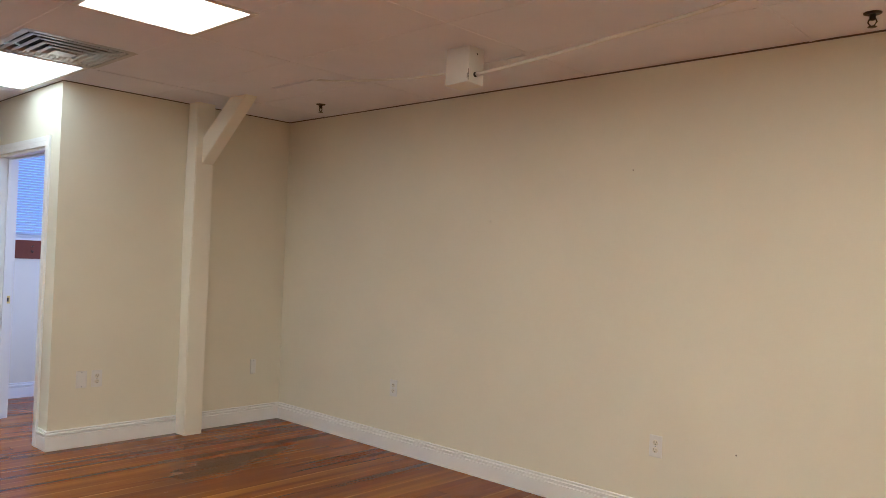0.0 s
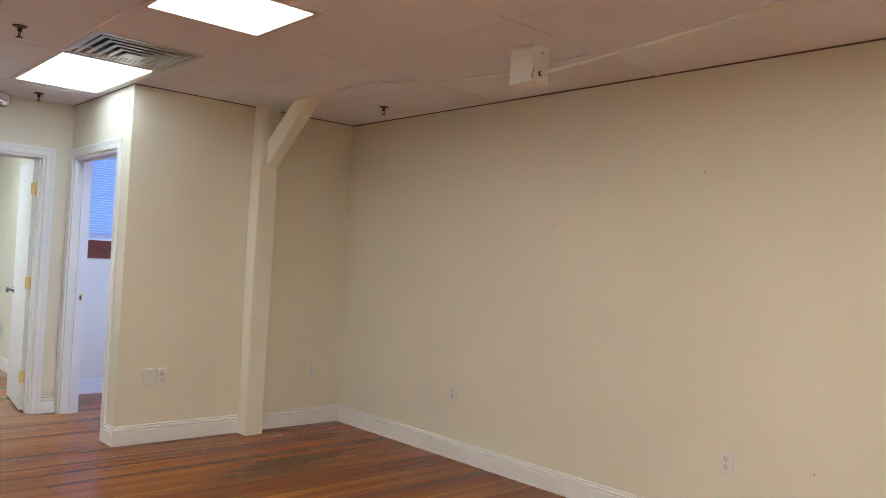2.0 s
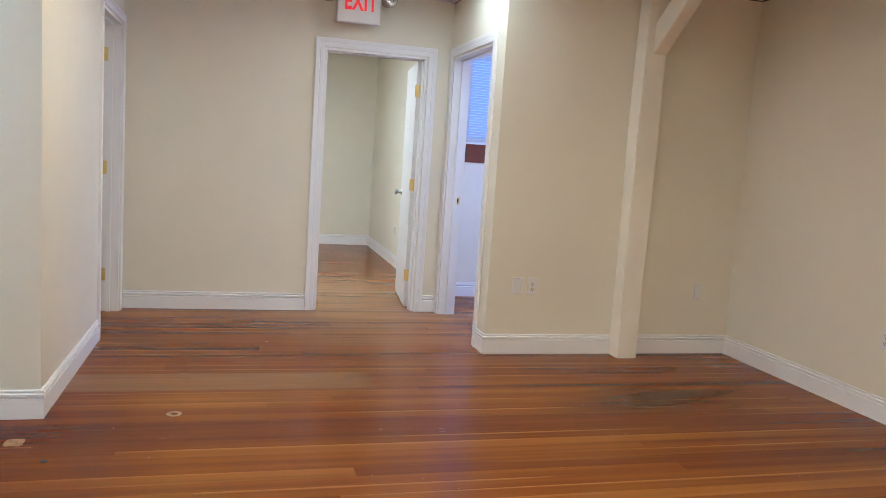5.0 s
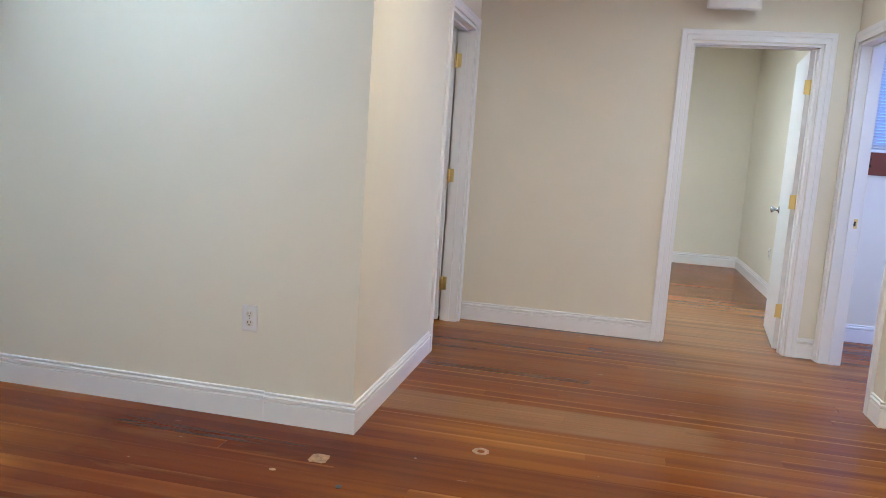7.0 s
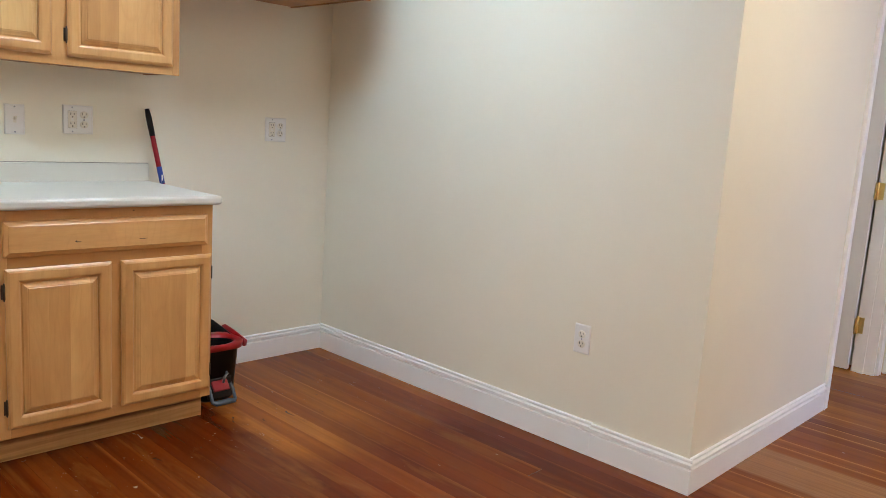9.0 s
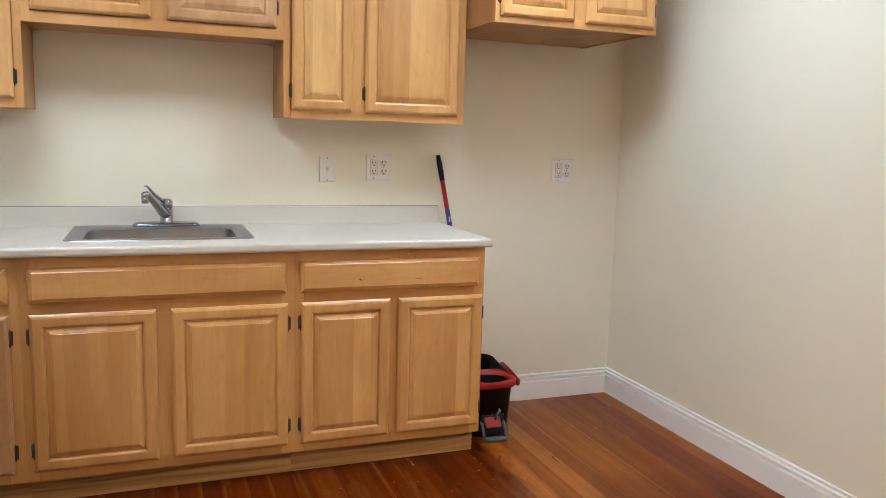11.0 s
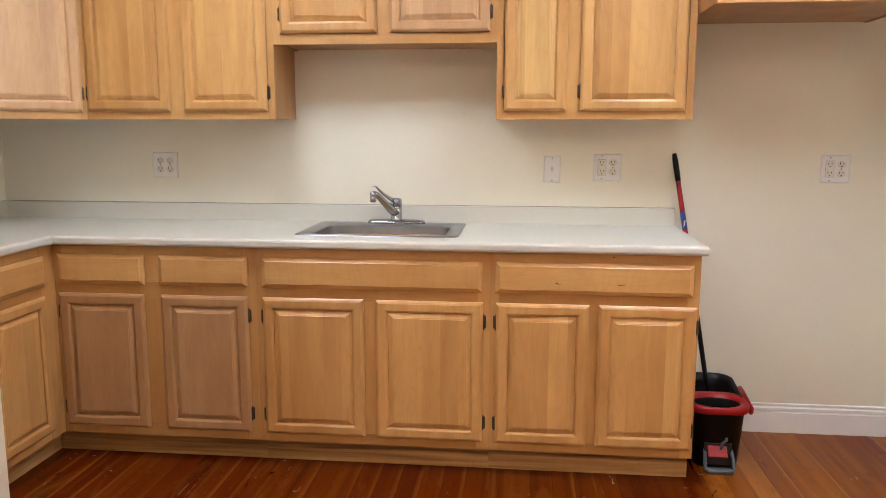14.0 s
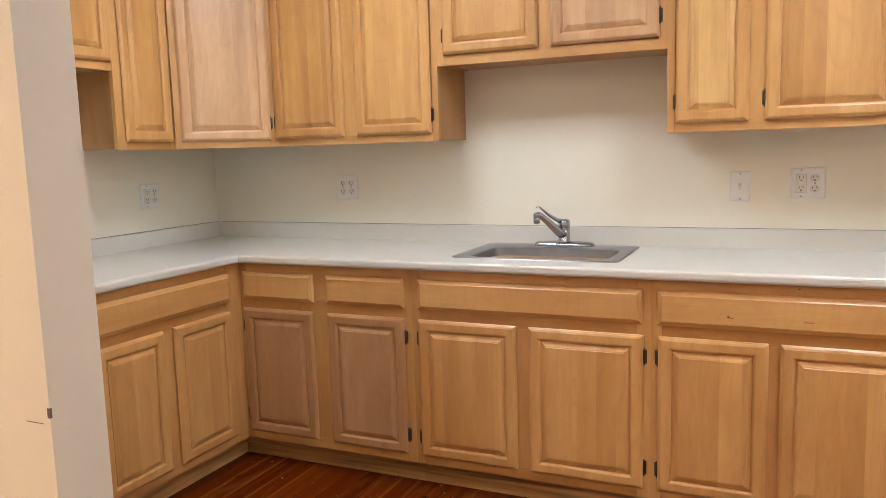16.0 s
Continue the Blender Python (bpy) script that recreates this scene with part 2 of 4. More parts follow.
MAPLE_P = wood("maple_panel", (9, 9, 0.9), (0.66, 0.378, 0.142), (0.60, 0.318, 0.110), (0.52, 0.256, 0.081), staves=0.068)
MAPLE_H = wood("maple_level_grain", (0.9, 9, 9), (0.66, 0.378, 0.142), (0.60, 0.318, 0.110), (0.52, 0.256, 0.081))
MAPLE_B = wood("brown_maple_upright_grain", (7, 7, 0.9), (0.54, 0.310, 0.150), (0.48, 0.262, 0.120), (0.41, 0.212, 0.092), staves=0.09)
MAPLE_ROSE = wood("pale_rose_maple", (9, 9, 0.9), (0.66, 0.410, 0.225), (0.60, 0.360, 0.185), (0.50, 0.285, 0.140), staves=0.055)
MAPLE_STREAK = wood("pale_streaked_maple", (12, 12, 0.6), (0.74, 0.480, 0.205), (0.64, 0.375, 0.138), (0.47, 0.265, 0.098), staves=0.045)
ROSE_FRAME = wood("pale_rose_maple_frame", (9, 9, 0.9), (0.66, 0.405, 0.215), (0.60, 0.350, 0.172), (0.52, 0.290, 0.135))
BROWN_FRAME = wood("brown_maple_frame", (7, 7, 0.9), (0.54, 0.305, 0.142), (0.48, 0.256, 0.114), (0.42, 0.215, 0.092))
OAK = wood("oak_toe_board", (1.3, 34, 34), (0.62, 0.36, 0.150), (0.44, 0.225, 0.08), (0.12, 0.055, 0.02), 0.45, 0.1)
END_PANEL = wood("maple_end_panel", (9, 9, 0.9), (0.50, 0.275, 0.112), (0.45, 0.235, 0.088), (0.38, 0.188, 0.064), 0.42, 0.1)
FLOOR = floor_wood("varnished_strip_floor")
LAMINATE = plain("white_laminate", (0.62, 0.59, 0.515), 0.3, 0.0, 0.02, 9, 0.0, 0.02)
STEEL = plain("brushed_steel", (0.33, 0.35, 0.38), 0.34, 1.0, 0.08, 200, 0.06)
CHROME = plain("chrome", (0.36, 0.39, 0.43), 0.16, 1.0, 0.04, 20, 0.0, 0.04)
BRASS = plain("polished_brass", (0.80, 0.64, 0.27), 0.36, 1.0, 0.1, 80)
BRONZE = plain("dark_bronze", (0.07, 0.052, 0.035), 0.42, 0.7, 0.2, 90)
PLASTIC = plain("white_plastic", (0.75, 0.74, 0.71), 0.35, 0.0, 0.02)
IVORY = plain("ivory_plastic", (0.70, 0.66, 0.56), 0.35, 0.0, 0.02)
CAULK = plain("old_caulk", (0.16, 0.13, 0.10), 0.7)
DARK_BROWN = plain("dark_brown_edge", (0.13, 0.085, 0.06), 0.6)
SLOT = plain("slot_black", (0.02, 0.02, 0.02), 0.6)
SEAM = plain("plate_seam", (0.26, 0.24, 0.21), 0.6)
BLACK = plain("black_plastic", (0.006, 0.006, 0.0065), 0.42)
BLACK.node_tree.nodes["Principled BSDF"].inputs["Specular IOR Level"].default_value = 0.22
RED = plain("red_plastic", (0.31, 0.006, 0.012), 0.36)
GREY = plain("grey_plastic", (0.085, 0.10, 0.12), 0.4)
BLUE = plain("blue_label", (0.02, 0.05, 0.28), 0.35)
RAIL = plain("dark_red_wood", (0.16, 0.035, 0.014), 0.35, 0.0, 0.2, 20)
PANEL = glowing("lamp_diffuser", (1.0, 0.88, 0.715), PANEL_MAIN * 0.95)
PANEL_W = glowing("weaker_lamp_diffuser", (1.0, 0.88, 0.715), PANEL_MAIN * 0.66)
PANEL_E = glowing("bright_lamp_diffuser", (1.0, 0.88, 0.715), PANEL_MAIN * 1.6)
PANEL_L = glowing("long_lamp_diffuser", (0.86, 0.95, 0.98), PANEL_MAIN * 0.34)
PANEL_K = glowing("kitchen_lamp_diffuser", (0.77, 0.96, 1.14), PANEL_KITCHEN * 0.86)
# east kitchen panel, turned down so the left-hand cabinets come out darker
PANEL_KE = glowing("dimmer_kitchen_lamp_diffuser", (0.80, 0.955, 1.10), PANEL_KITCHEN * 0.76)
PANEL_C = glowing("dim_lamp_diffuser", (0.92, 0.95, 0.97), 9.0)
PANEL_R = glowing("room_lamp_diffuser", (0.86, 0.94, 1.0), PANEL_ROOM * 3.1)
EXITRED = glowing("exit_letters", (1.0, 0.04, 0.06), 0.7)
EXITRED.node_tree.nodes["Principled BSDF"].inputs["Base Color"].default_value = (0.5, 0.01, 0.02, 1)
SKYGLOW = glowing("daylight", (0.14, 0.38, 1.0), SKY_GLOW)


# ---- mesh helpers ----
def part(name, bm, material, parent=None, label=""):
    """Links a bmesh as one mesh object, under a thing or a part where one is given."""
    me = bpy.data.meshes.new(name)
    bm.to_mesh(me)
    bm.free()
    me.materials.append(material)
    ob = new(name, me)
    ob.parent = parent
    return tagged(ob, label)


def thing(name, m, label, category, group="", kind=""):
    ob = new(name)
    ob.matrix_world = m
    ob.empty_display_size = 0.05
    return tagged(ob, label, category, group, kind)


def box(x0, x1, y0, y1, z0, z1, bevel=0.0, into=None, segments=2):
    bm = bmesh.new()
    v = [bm.verts.new((x, y, z)) for z in (z0, z1) for y in (y0, y1) for x in (x0, x1)]
    for f in ((0, 2, 3, 1), (4, 5, 7, 6), (0, 1, 5, 4), (2, 6, 7, 3), (0, 4, 6, 2), (1, 3, 7, 5)):
        bm.faces.new([v[i] for i in f])
    if bevel:
        bmesh.ops.bevel(bm, geom=bm.edges[:], offset=bevel, segments=segments, profile=0.5, affect="EDGES", clamp_overlap=True)
    if into is None:
        return bm
    return joined(into, bm)


def joined(into, bm):
    me = bpy.data.meshes.new("tmp")
    bm.to_mesh(me)
    bm.free()
    into.from_mesh(me)
    bpy.data.meshes.remove(me)
    return into


def boxes(*rows, bevel=0.0):
    bm = bmesh.new()
    for r in rows:
        box(*r, bevel=bevel, into=bm)
    return bm


def moved(bm, m):
    bmesh.ops.transform(bm, matrix=m, verts=bm.verts[:])
    return bm


def rings(loops, cap=True, closed_back=True):
    """A solid from a chain of point loops of equal length."""
    bm = bmesh.new()
    rows = [[bm.verts.new(p) for p in loop] for loop in loops]
    n = len(rows[0])
    for a, b in zip(rows, rows[1:]):
        for i in range(n):
            bm.faces.new((a[i], a[(i + 1) % n], b[(i + 1) % n], b[i]))
    if cap:
        bm.faces.new(rows[-1])
    if closed_back:
        bm.faces.new(rows[0][::-1])
    bmesh.ops.recalc_face_normals(bm, faces=bm.faces[:])
    return bm


def circle(r, z, n=20, rx=1.0, ry=1.0, cx=0.0, cy=0.0):
    return [(cx + r * rx * math.cos(2 * math.pi * i / n), cy + r * ry * math.sin(2 * math.pi * i / n), z) for i in range(n)]


def lathe(profile, n=20):
    return smooth(rings([circle(r, z, n) for r, z in profile]))


def smooth(bm):
    for f in bm.faces:
        f.smooth = True
    return bm


def tube(points, radius, n=10):
    """A round bar along points; radius may be one number or one for each point."""
    pts = [Vector(p) for p in points]
    rad = radius if isinstance(radius, (list, tuple)) else [radius] * len(pts)
    loops, side = [], None
    for i, p in enumerate(pts):
        d = (pts[min(i + 1, len(pts) - 1)] - pts[max(i - 1, 0)]).normalized()
        if side is None:
            side = d.cross(Vector((0.31, 0.2, 0.93))).normalized()
        side = (side - d * side.dot(d)).normalized()
        up = d.cross(side)
        loops.append([p + rad[i] * (math.cos(2 * math.pi * k / n) * side + math.sin(2 * math.pi * k / n) * up) for k in range(n)])
    return smooth(rings(loops))


def structure(name, bm, material, label, category):
    return tagged(part(name, bm, material), label, category, "", "structure")


# ---- walls, floor, ceiling ----
H, TOP = 2.455, 2.62
XE, XN, XK, XW = 3.0, -5.109, -4.045, -6.405
YN, YD3, YS, YK = 4.428, 2.615, 0.217, -1.935
ST_X, ST_Y0, ST_Y1 = -1.417, 0.100, 0.231
CREAM = "cream painted plaster wall"


def wall(name, *rows, label=CREAM):
    return structure(name, boxes(*rows), WALL, label, "wall")


wall("wall_north", (XN, XE, YN, YN + 0.12, 0, TOP))
wall("wall_alcove_north_east", (XN - 0.12, XN, YD3, YN + 0.12, 0, TOP))
D3 = (-6.320, -5.335, 2.028)
wall("wall_alcove_north", (XW - 0.12, D3[0], YD3, YD3 + 0.135, 0, TOP), (D3[1], XN - 0.12, YD3, YD3 + 0.135, 0, TOP), (D3[0], D3[1], YD3, YD3 + 0.135, D3[2], TOP),
     label="cream painted plaster wall with an open doorway")
D1 = (1.626, 2.424, 2.020)
wall("wall_alcove_west", (XW - 0.12, XW, YS - 0.12, D1[0], 0, TOP), (XW - 0.12, XW, D1[1], YD3, 0, TOP), (XW - 0.12, XW, D1[0], D1[1], D1[2], TOP),
     label="cream painted plaster wall with an open doorway")
D2 = (-6.290, -5.480, 2.03)
wall("wall_alcove_south", (XW, D2[0], YS - 0.12, YS, 0, TOP), (D2[1], XK, YS - 0.12, YS, 0, TOP), (D2[0], D2[1], YS - 0.12, YS, D2[2], TOP),
     label="cream painted plaster wall with an open doorway")
wall("wall_kitchen_west", (XK - 0.12, XK, YK - 0.12, YS - 0.12, 0, TOP))
wall("wall_kitchen_south", (XK, 0.12, YK - 0.12, YK, 0, TOP))
wall("wall_kitchen_east", (0.0, 0.12, YK, ST_Y0, 0, TOP))
wall("wall_partition", (ST_X, XE, ST_Y0, ST_Y1, 0, TOP), label="cream painted end of a partition wall")
wall("wall_east", (XE, XE + 0.12, ST_Y0, YN + 0.12, 0, TOP))
wall("wall_room_west", (-10.76, -10.64, 0.11, 2.800, 0, TOP))
wall("wall_room_north", (-10.64, XW - 0.12, 2.748, 2.800, 0, TOP))
wall("wall_room_south", (-10.64, XW - 0.12, 0.112, YS, 0, TOP))
wall("wall_closet_west", (XW - 0.12, XW, YK - 0.12, YS - 0.12, 0, TOP))
wall("wall_closet_south", (XW, XK - 0.12, YK - 0.12, YK, 0, TOP))
BX, BY1 = -7.10, 5.0
WIN = (2.98, 4.30, 1.41, 2.20)
wall("wall_window_room_west", (BX - 0.14, BX, 2.800, WIN[0], 0, TOP), (BX - 0.14, BX, WIN[1], BY1, 0, TOP), (BX - 0.14, BX, WIN[0], WIN[1], 0, WIN[2]), (BX - 0.14, BX, WIN[0], WIN[1], WIN[3], TOP),
     label="painted wall with a window opening")
WN = (-6.75, -5.55, 0.95, 2.20)
wall("wall_window_room_north", (BX - 0.14, WN[0], BY1, BY1 + 0.12, 0, TOP), (WN[1], XN, BY1, BY1 + 0.12, 0, TOP), (WN[0], WN[1], BY1, BY1 + 0.12, 0, WN[2]), (WN[0], WN[1], BY1, BY1 + 0.12, WN[3], TOP), label="painted wall with a window opening")
wall("wall_window_room_east", (XN - 0.12, XN, YN + 0.12, BY1, 0, TOP))
structure("roof_slab", boxes((-10.8, XE + 0.15, -2.1, 5.15, TOP, TOP + 0.1)), DARK, "dark void above the suspended ceiling", "ceiling")
structure("ceiling_room", boxes((-10.64, XW - 0.12, YS, 2.748, H + 0.14, H + 0.16), (BX, XN - 0.12, 2.800, BY1, H, H + 0.03), (XW, XK - 0.12, YK, YS - 0.12, H, H + 0.03)), TILE, "off-white plain ceiling of the side rooms", "ceiling")

# suspended ceiling: tiles two by four feet on a metal grid, in one mesh
GX = [-0.99 + 1.21 * i for i in range(-5, 5)]
GY = [2.0 + 0.609 * i for i in range(-7, 5)]
# PANEL_E at x = 2.045 and y = 0.782: unseen panels added to brighten wall_north
LAMPS = [(-5.708, -4.580, 1.995, 2.576, PANEL_L), (-3.385, -2.80, 2.0, 2.609, PANEL_W), (-1.575, -0.99, 2.0, 2.609, PANEL_E), (0.235, 0.82, 2.0, 2.609, PANEL_E), (2.045, 2.63, 2.0, 2.609, PANEL_E), (0.235, 0.82, 0.782, 1.391, PANEL_E), (-4.59, -3.985, 0.782, 1.391, PANEL),
         (-3.385, -2.80, -1.045, -0.436, PANEL_K), (-1.575, -0.99, -1.045, -0.436, PANEL_KE)]
VENT = (-4.58, -3.985, 2.0, 2.609)
AREAS = [(XN + 0.011, XE, ST_Y1 + 0.005, YN - 0.014), (XW + 0.005, XN + 0.005, YS + 0.005, YD3 - 0.006), (XK + 0.006, 0.0, YK + 0.005, ST_Y0), (XK, ST_X, ST_Y0, ST_Y1 + 0.005)]


def clipped(x0, x1, y0, y1):
    for a, b, c, d in AREAS:
        u0, u1, w0, w1 = max(x0, a), min(x1, b), max(y0, c), min(y1, d)
        if u1 - u0 > 0.004 and w1 - w0 > 0.004:
            yield u0, u1, w0, w1


def minus(rect, hole):
    x0, x1, y0, y1 = rect
    a, b, c, d = hole
    if a >= x1 or b <= x0 or c >= y1 or d <= y0:
        return [rect]
    out = []
    if a > x0:
        out.append((x0, a, y0, y1))
    if b < x1:
        out.append((b, x1, y0, y1))
    m0, m1 = max(x0, a), min(x1, b)
    if c > y0:
        out.append((m0, m1, y0, c))
    if d < y1:
        out.append((m0, m1, d, y1))
    return out


SLITS = [(-0.975, -0.90, 3.630, 3.660), (-0.83, -0.64, 3.656, 3.690), (-2.5, -2.23, 3.836, 3.870), (-4.1, -3.88, 3.548, 3.588), (-3.88, -3.66, 3.556, 3.580)]
HOLES = [l[:4] for l in LAMPS] + [VENT] + SLITS
bm = bmesh.new()
rng = random.Random(4)
for x0 in GX:
    for y0 in GY:
        sag = rng.choice((0, 0, 0, 0.001, -0.001))
        rects = [(x0 + 0.001, x0 + 1.209, y0 + 0.001, y0 + 0.608)]
        for h in HOLES:
            rects = [r for q in rects for r in minus(q, h)]
        for q in rects:
            for r in clipped(*q):
                box(*r, H + sag, H + 0.016, into=bm)
for x in GX:
    for r in clipped(x - 0.012, x + 0.012, -3, 5):
        box(*r, H - 0.0025, H + 0.03, into=bm)
for y in GY:
    for r in clipped(-11, 5, y - 0.012, y + 0.012):
        pieces = [r]
        for h in HOLES:
            pieces = [q for p in pieces for q in minus(p, (h[0] + 0.01, h[1] - 0.01, h[2] + 0.013, h[3] - 0.013))]
        for q in pieces:
            box(*q, H - 0.002, H + 0.03, into=bm)
structure("ceiling", bm, TILE, "suspended ceiling of dull mauve-white tiles on a metal grid", "ceiling")


# thin dark line where the walls meet the ceiling
structure("ceiling_trim", boxes((XN + 0.004, XE, YN - 0.004, YN, H - 0.005, H + 0.004), (XN, XN + 0.004, YD3, YN - 0.004, H - 0.005, H + 0.004), (XW + 0.004, XN, YD3 - 0.004, YD3, H - 0.006, H + 0.004)), DARK_BROWN, "thin dark brown line between wall and ceiling", "trim")


# ---- ceiling lamps ----
def panel_lamp(x0, x1, y0, y1, mat, z=H, label="lit square recessed fluorescent panel in the ceiling grid"):
    lamp = thing("ceiling_light", pose((x0 + x1) / 2, (y0 + y1) / 2, z), label, "ceiling light", "ceiling panels")
    a, b = (x1 - x0) / 2, (y1 - y0) / 2
    fr = 0.028
    bm = boxes((-a, a, -b, -b + fr, -0.006, 0.03), (-a, a, b - fr, b, -0.006, 0.03), (-a, -a + fr, -b + fr, b - fr, -0.006, 0.03), (a - fr, a, -b + fr, b - fr, -0.006, 0.03))
    part("frame", bm, TBAR, lamp)
    part("diffuser", box(-a + fr, a - fr, -b + fr, b - fr, 0.004, 0.012), mat, lamp, "glowing white diffuser")
    return lamp


for x0, x1, y0, y1, mat in LAMPS:
    panel_lamp(x0, x1, y0, y1, mat, label="lit long recessed fluorescent panel in the ceiling grid" if x1 - x0 > 1 else "lit square recessed fluorescent panel in the ceiling grid")
panel_lamp(-5.5, -4.9, -1.0, -0.4, PANEL_C, H - 0.034, "lit panel lamp on the ceiling of the small dark room")
panel_lamp(-8.1, -7.5, 1.0, 1.6, PANEL_R, H + 0.106, "lit panel lamp on the ceiling of the side room")


# ---- floor ----
structure("subfloor", boxes((-10.76, XE + 0.12, -2.06, 5.12, -0.2, -0.022)), DARK, "dark base under the floorboards", "floor")
floor = tagged(new("floor"), "old varnished red-brown strip wood floor with stains", "floor", "", "structure")
BOARD = 0.0825


def board_mesh(w, length, c=0.0011):
    bm = rings([[(0, 0, -0.02), (w, 0, -0.02), (w, length, -0.02), (0, length, -0.02)], [(0, 0, -c), (w, 0, -c), (w, length, -c), (0, length, -c)],
                [(c, c, 0), (w - c, c, 0), (w - c, length - c, 0), (c, length - c, 0)]], closed_back=False)
    return bm


def unit_board(material):
    bm = board_mesh(BOARD - 0.0003, 1.0, 0.0005)
    me = bpy.data.meshes.new("floorboard")
    bm.to_mesh(me)
    bm.free()
    me.materials.append(material)
    return me


# ---- skirting boards ----
def skirting(name, x0, y0, x1, y1, h=0.132):
    """A moulded white board along a wall; the room lies to the left of the way from the first to the second end."""
    d = Vector((x1 - x0, y1 - y0, 0))
    n = Vector((-d.y, d.x, 0)).normalized()
    prof = [(0, 0), (0.014, 0), (0.014, h - 0.041), (0.0045, h - 0.037), (0.0045, h - 0.033), (0.0145, h - 0.029), (0.0145, h - 0.019), (0.004, h - 0.0145), (0.004, h - 0.0105), (0.0105, h - 0.006), (0.0095, h - 0.002), (0.006, h), (0, h)]
    loops = [[tuple(Vector((x, y, 0)) + n * u + Vector((0, 0, z))) for u, z in prof] for x, y in ((x0, y0), (x1, y1))]
    return structure(name, rings(loops), TRIM, "white moulded wooden baseboard", "baseboard")


skirting("baseboard_north", XE, YN, XN + 0.0145, YN)
skirting("baseboard_pier", XN, YN, XN, YD3 - 0.0145)
skirting("baseboard_pier_return", XN, YD3, D3[1] + 0.07, YD3)
skirting("baseboard_alcove_north", D3[0] - 0.06, YD3, XW + 0.0145, YD3)
skirting("baseboard_alcove_west_north", XW, YD3, XW, D1[1] + 0.07)
skirting("baseboard_alcove_west", XW, D1[0] - 0.07, XW, YS + 0.0145)
skirting("baseboard_alcove_south", D2[1] + 0.062, YS, XK, YS)
skirting("baseboard_kitchen_west", XK, YS + 0.0145, XK, -0.186, 0.130)
skirting("baseboard_kitchen_west_rear", XK, -0.187, XK, YK, 0.134)
skirting("baseboard_kitchen_south", XK + 0.0145, YK, -3.10, YK)
skirting("baseboard_partition_end", ST_X, ST_Y1, ST_X, ST_Y0)
skirting("baseboard_partition", ST_X - 0.0145, ST_Y1, XE, ST_Y1)
skirting("baseboard_room_west", -10.64, 2.748, -10.64, YS)
skirting("baseboard_room_north", XW - 0.12, 2.748, -10.64 + 0.0145, 2.748)
skirting("baseboard_window_room", BX, BY1, BX, 2.800)


# ---- door casings, jambs and doors ----
def casing(name, m, w, h, deep, cw=0.068):
    """Moulded trim and jamb of a doorway; local x runs along the opening, the trimmed side faces -y."""
    door = thing(name, m, "white painted moulded door casing", "door frame", "", "structure")
    prof = [(0, 0), (0, -0.012), (0.003, -0.0135), (0.030, -0.0145), (0.034, -0.013), (0.037, -0.0155), (cw - 0.006, -0.0175), (cw, -0.015), (cw, 0)]
    loops = []
    for x, z, sx, sz in ((0, 0, -1, 0), (0, h, -1, 1), (w, h, 1, 1), (w, 0, 1, 0)):
        loops.append([(x + sx * (u + 0.004), y - 0.001, z + sz * (u + 0.004)) for u, y in prof])
    part("trim", rings(loops), TRIM, door)
    j = 0.016
    part("jamb", boxes((0, j, 0, deep, 0, h), (w - j, w, 0, deep, 0, h), (j, w - j, 0, deep, h - j, h)), TRIM, door)
    part("stop", boxes((j, j + 0.011, deep * 0.45, deep * 0.45 + 0.03, 0, h - j), (w - j - 0.011, w - j, deep * 0.45, deep * 0.45 + 0.03, 0, h - j), (j + 0.011, w - j - 0.011, deep * 0.45, deep * 0.45 + 0.03, h - j - 0.011, h - j)), TRIM, door)
    return door


def door_leaf(name, m, w, h, label, knob=CHROME, knob_z=0.9):
    """A flush leaf, hinged at local x = 0, with a knob near x = w; local y is its thickness."""
    leaf = thing(name, m, label, "door")
    part("leaf", box(0.004, w, -0.0175, 0.0175, 0.012, h, 0.002), DOORPAINT, leaf)
    for s in (-1, 1):
        bm = moved(lathe([(0.026, 0), (0.027, 0.004), (0.012, 0.009), (0.0095, 0.028), (0.017, 0.036), (0.0235, 0.046), (0.022, 0.056), (0.012, 0.061), (0.002, 0.062)], 18), pose(w - 0.065, s * 0.0172, knob_z, 90 if s < 0 else -90, 0, 0))
        part("knob", bm, knob, leaf, "polished round door knob")
    part("latch", box(w - 0.0005, w + 0.0012, -0.011, 0.011, knob_z - 0.028, knob_z + 0.028), BRASS, leaf)
    return leaf


D1F = casing("door_frame_1", pose(XW, D1[0], 0, 0, 0, 90), D1[1] - D1[0], D1[2], 0.12)
D3F = casing("door_frame_3", pose(D3[0], YD3, 0), D3[1] - D3[0], D3[2], 0.135)
D2F = casing("door_frame_2", pose(D2[1], YS, 0, 0, 0, 180), D2[1] - D2[0], D2[2], 0.12, 0.058)
door_leaf("door", pose(XW - 0.125, D1[1] - 0.03, 0, 0, 0, 174), 0.755, D1[2] - 0.02, "white painted flush door standing wide open", CHROME, 0.92)
door_leaf("door", pose(D2[0] + 0.035, YS - 0.125, 0, 0, 0, -89), 0.765, D2[2] - 0.02, "white painted flush door open into a dark room", BRASS, 0.92)
door_leaf("door", pose(D3[1] - 0.035, YD3 + 0.15, 0, 0, 0, 89), 0.9, D3[2] - 0.02, "white painted flush door open into the window room", CHROME, 0.92)


# ---- kitchen cabinets ----
FACE_B, FACE_U = -1.355, -1.662


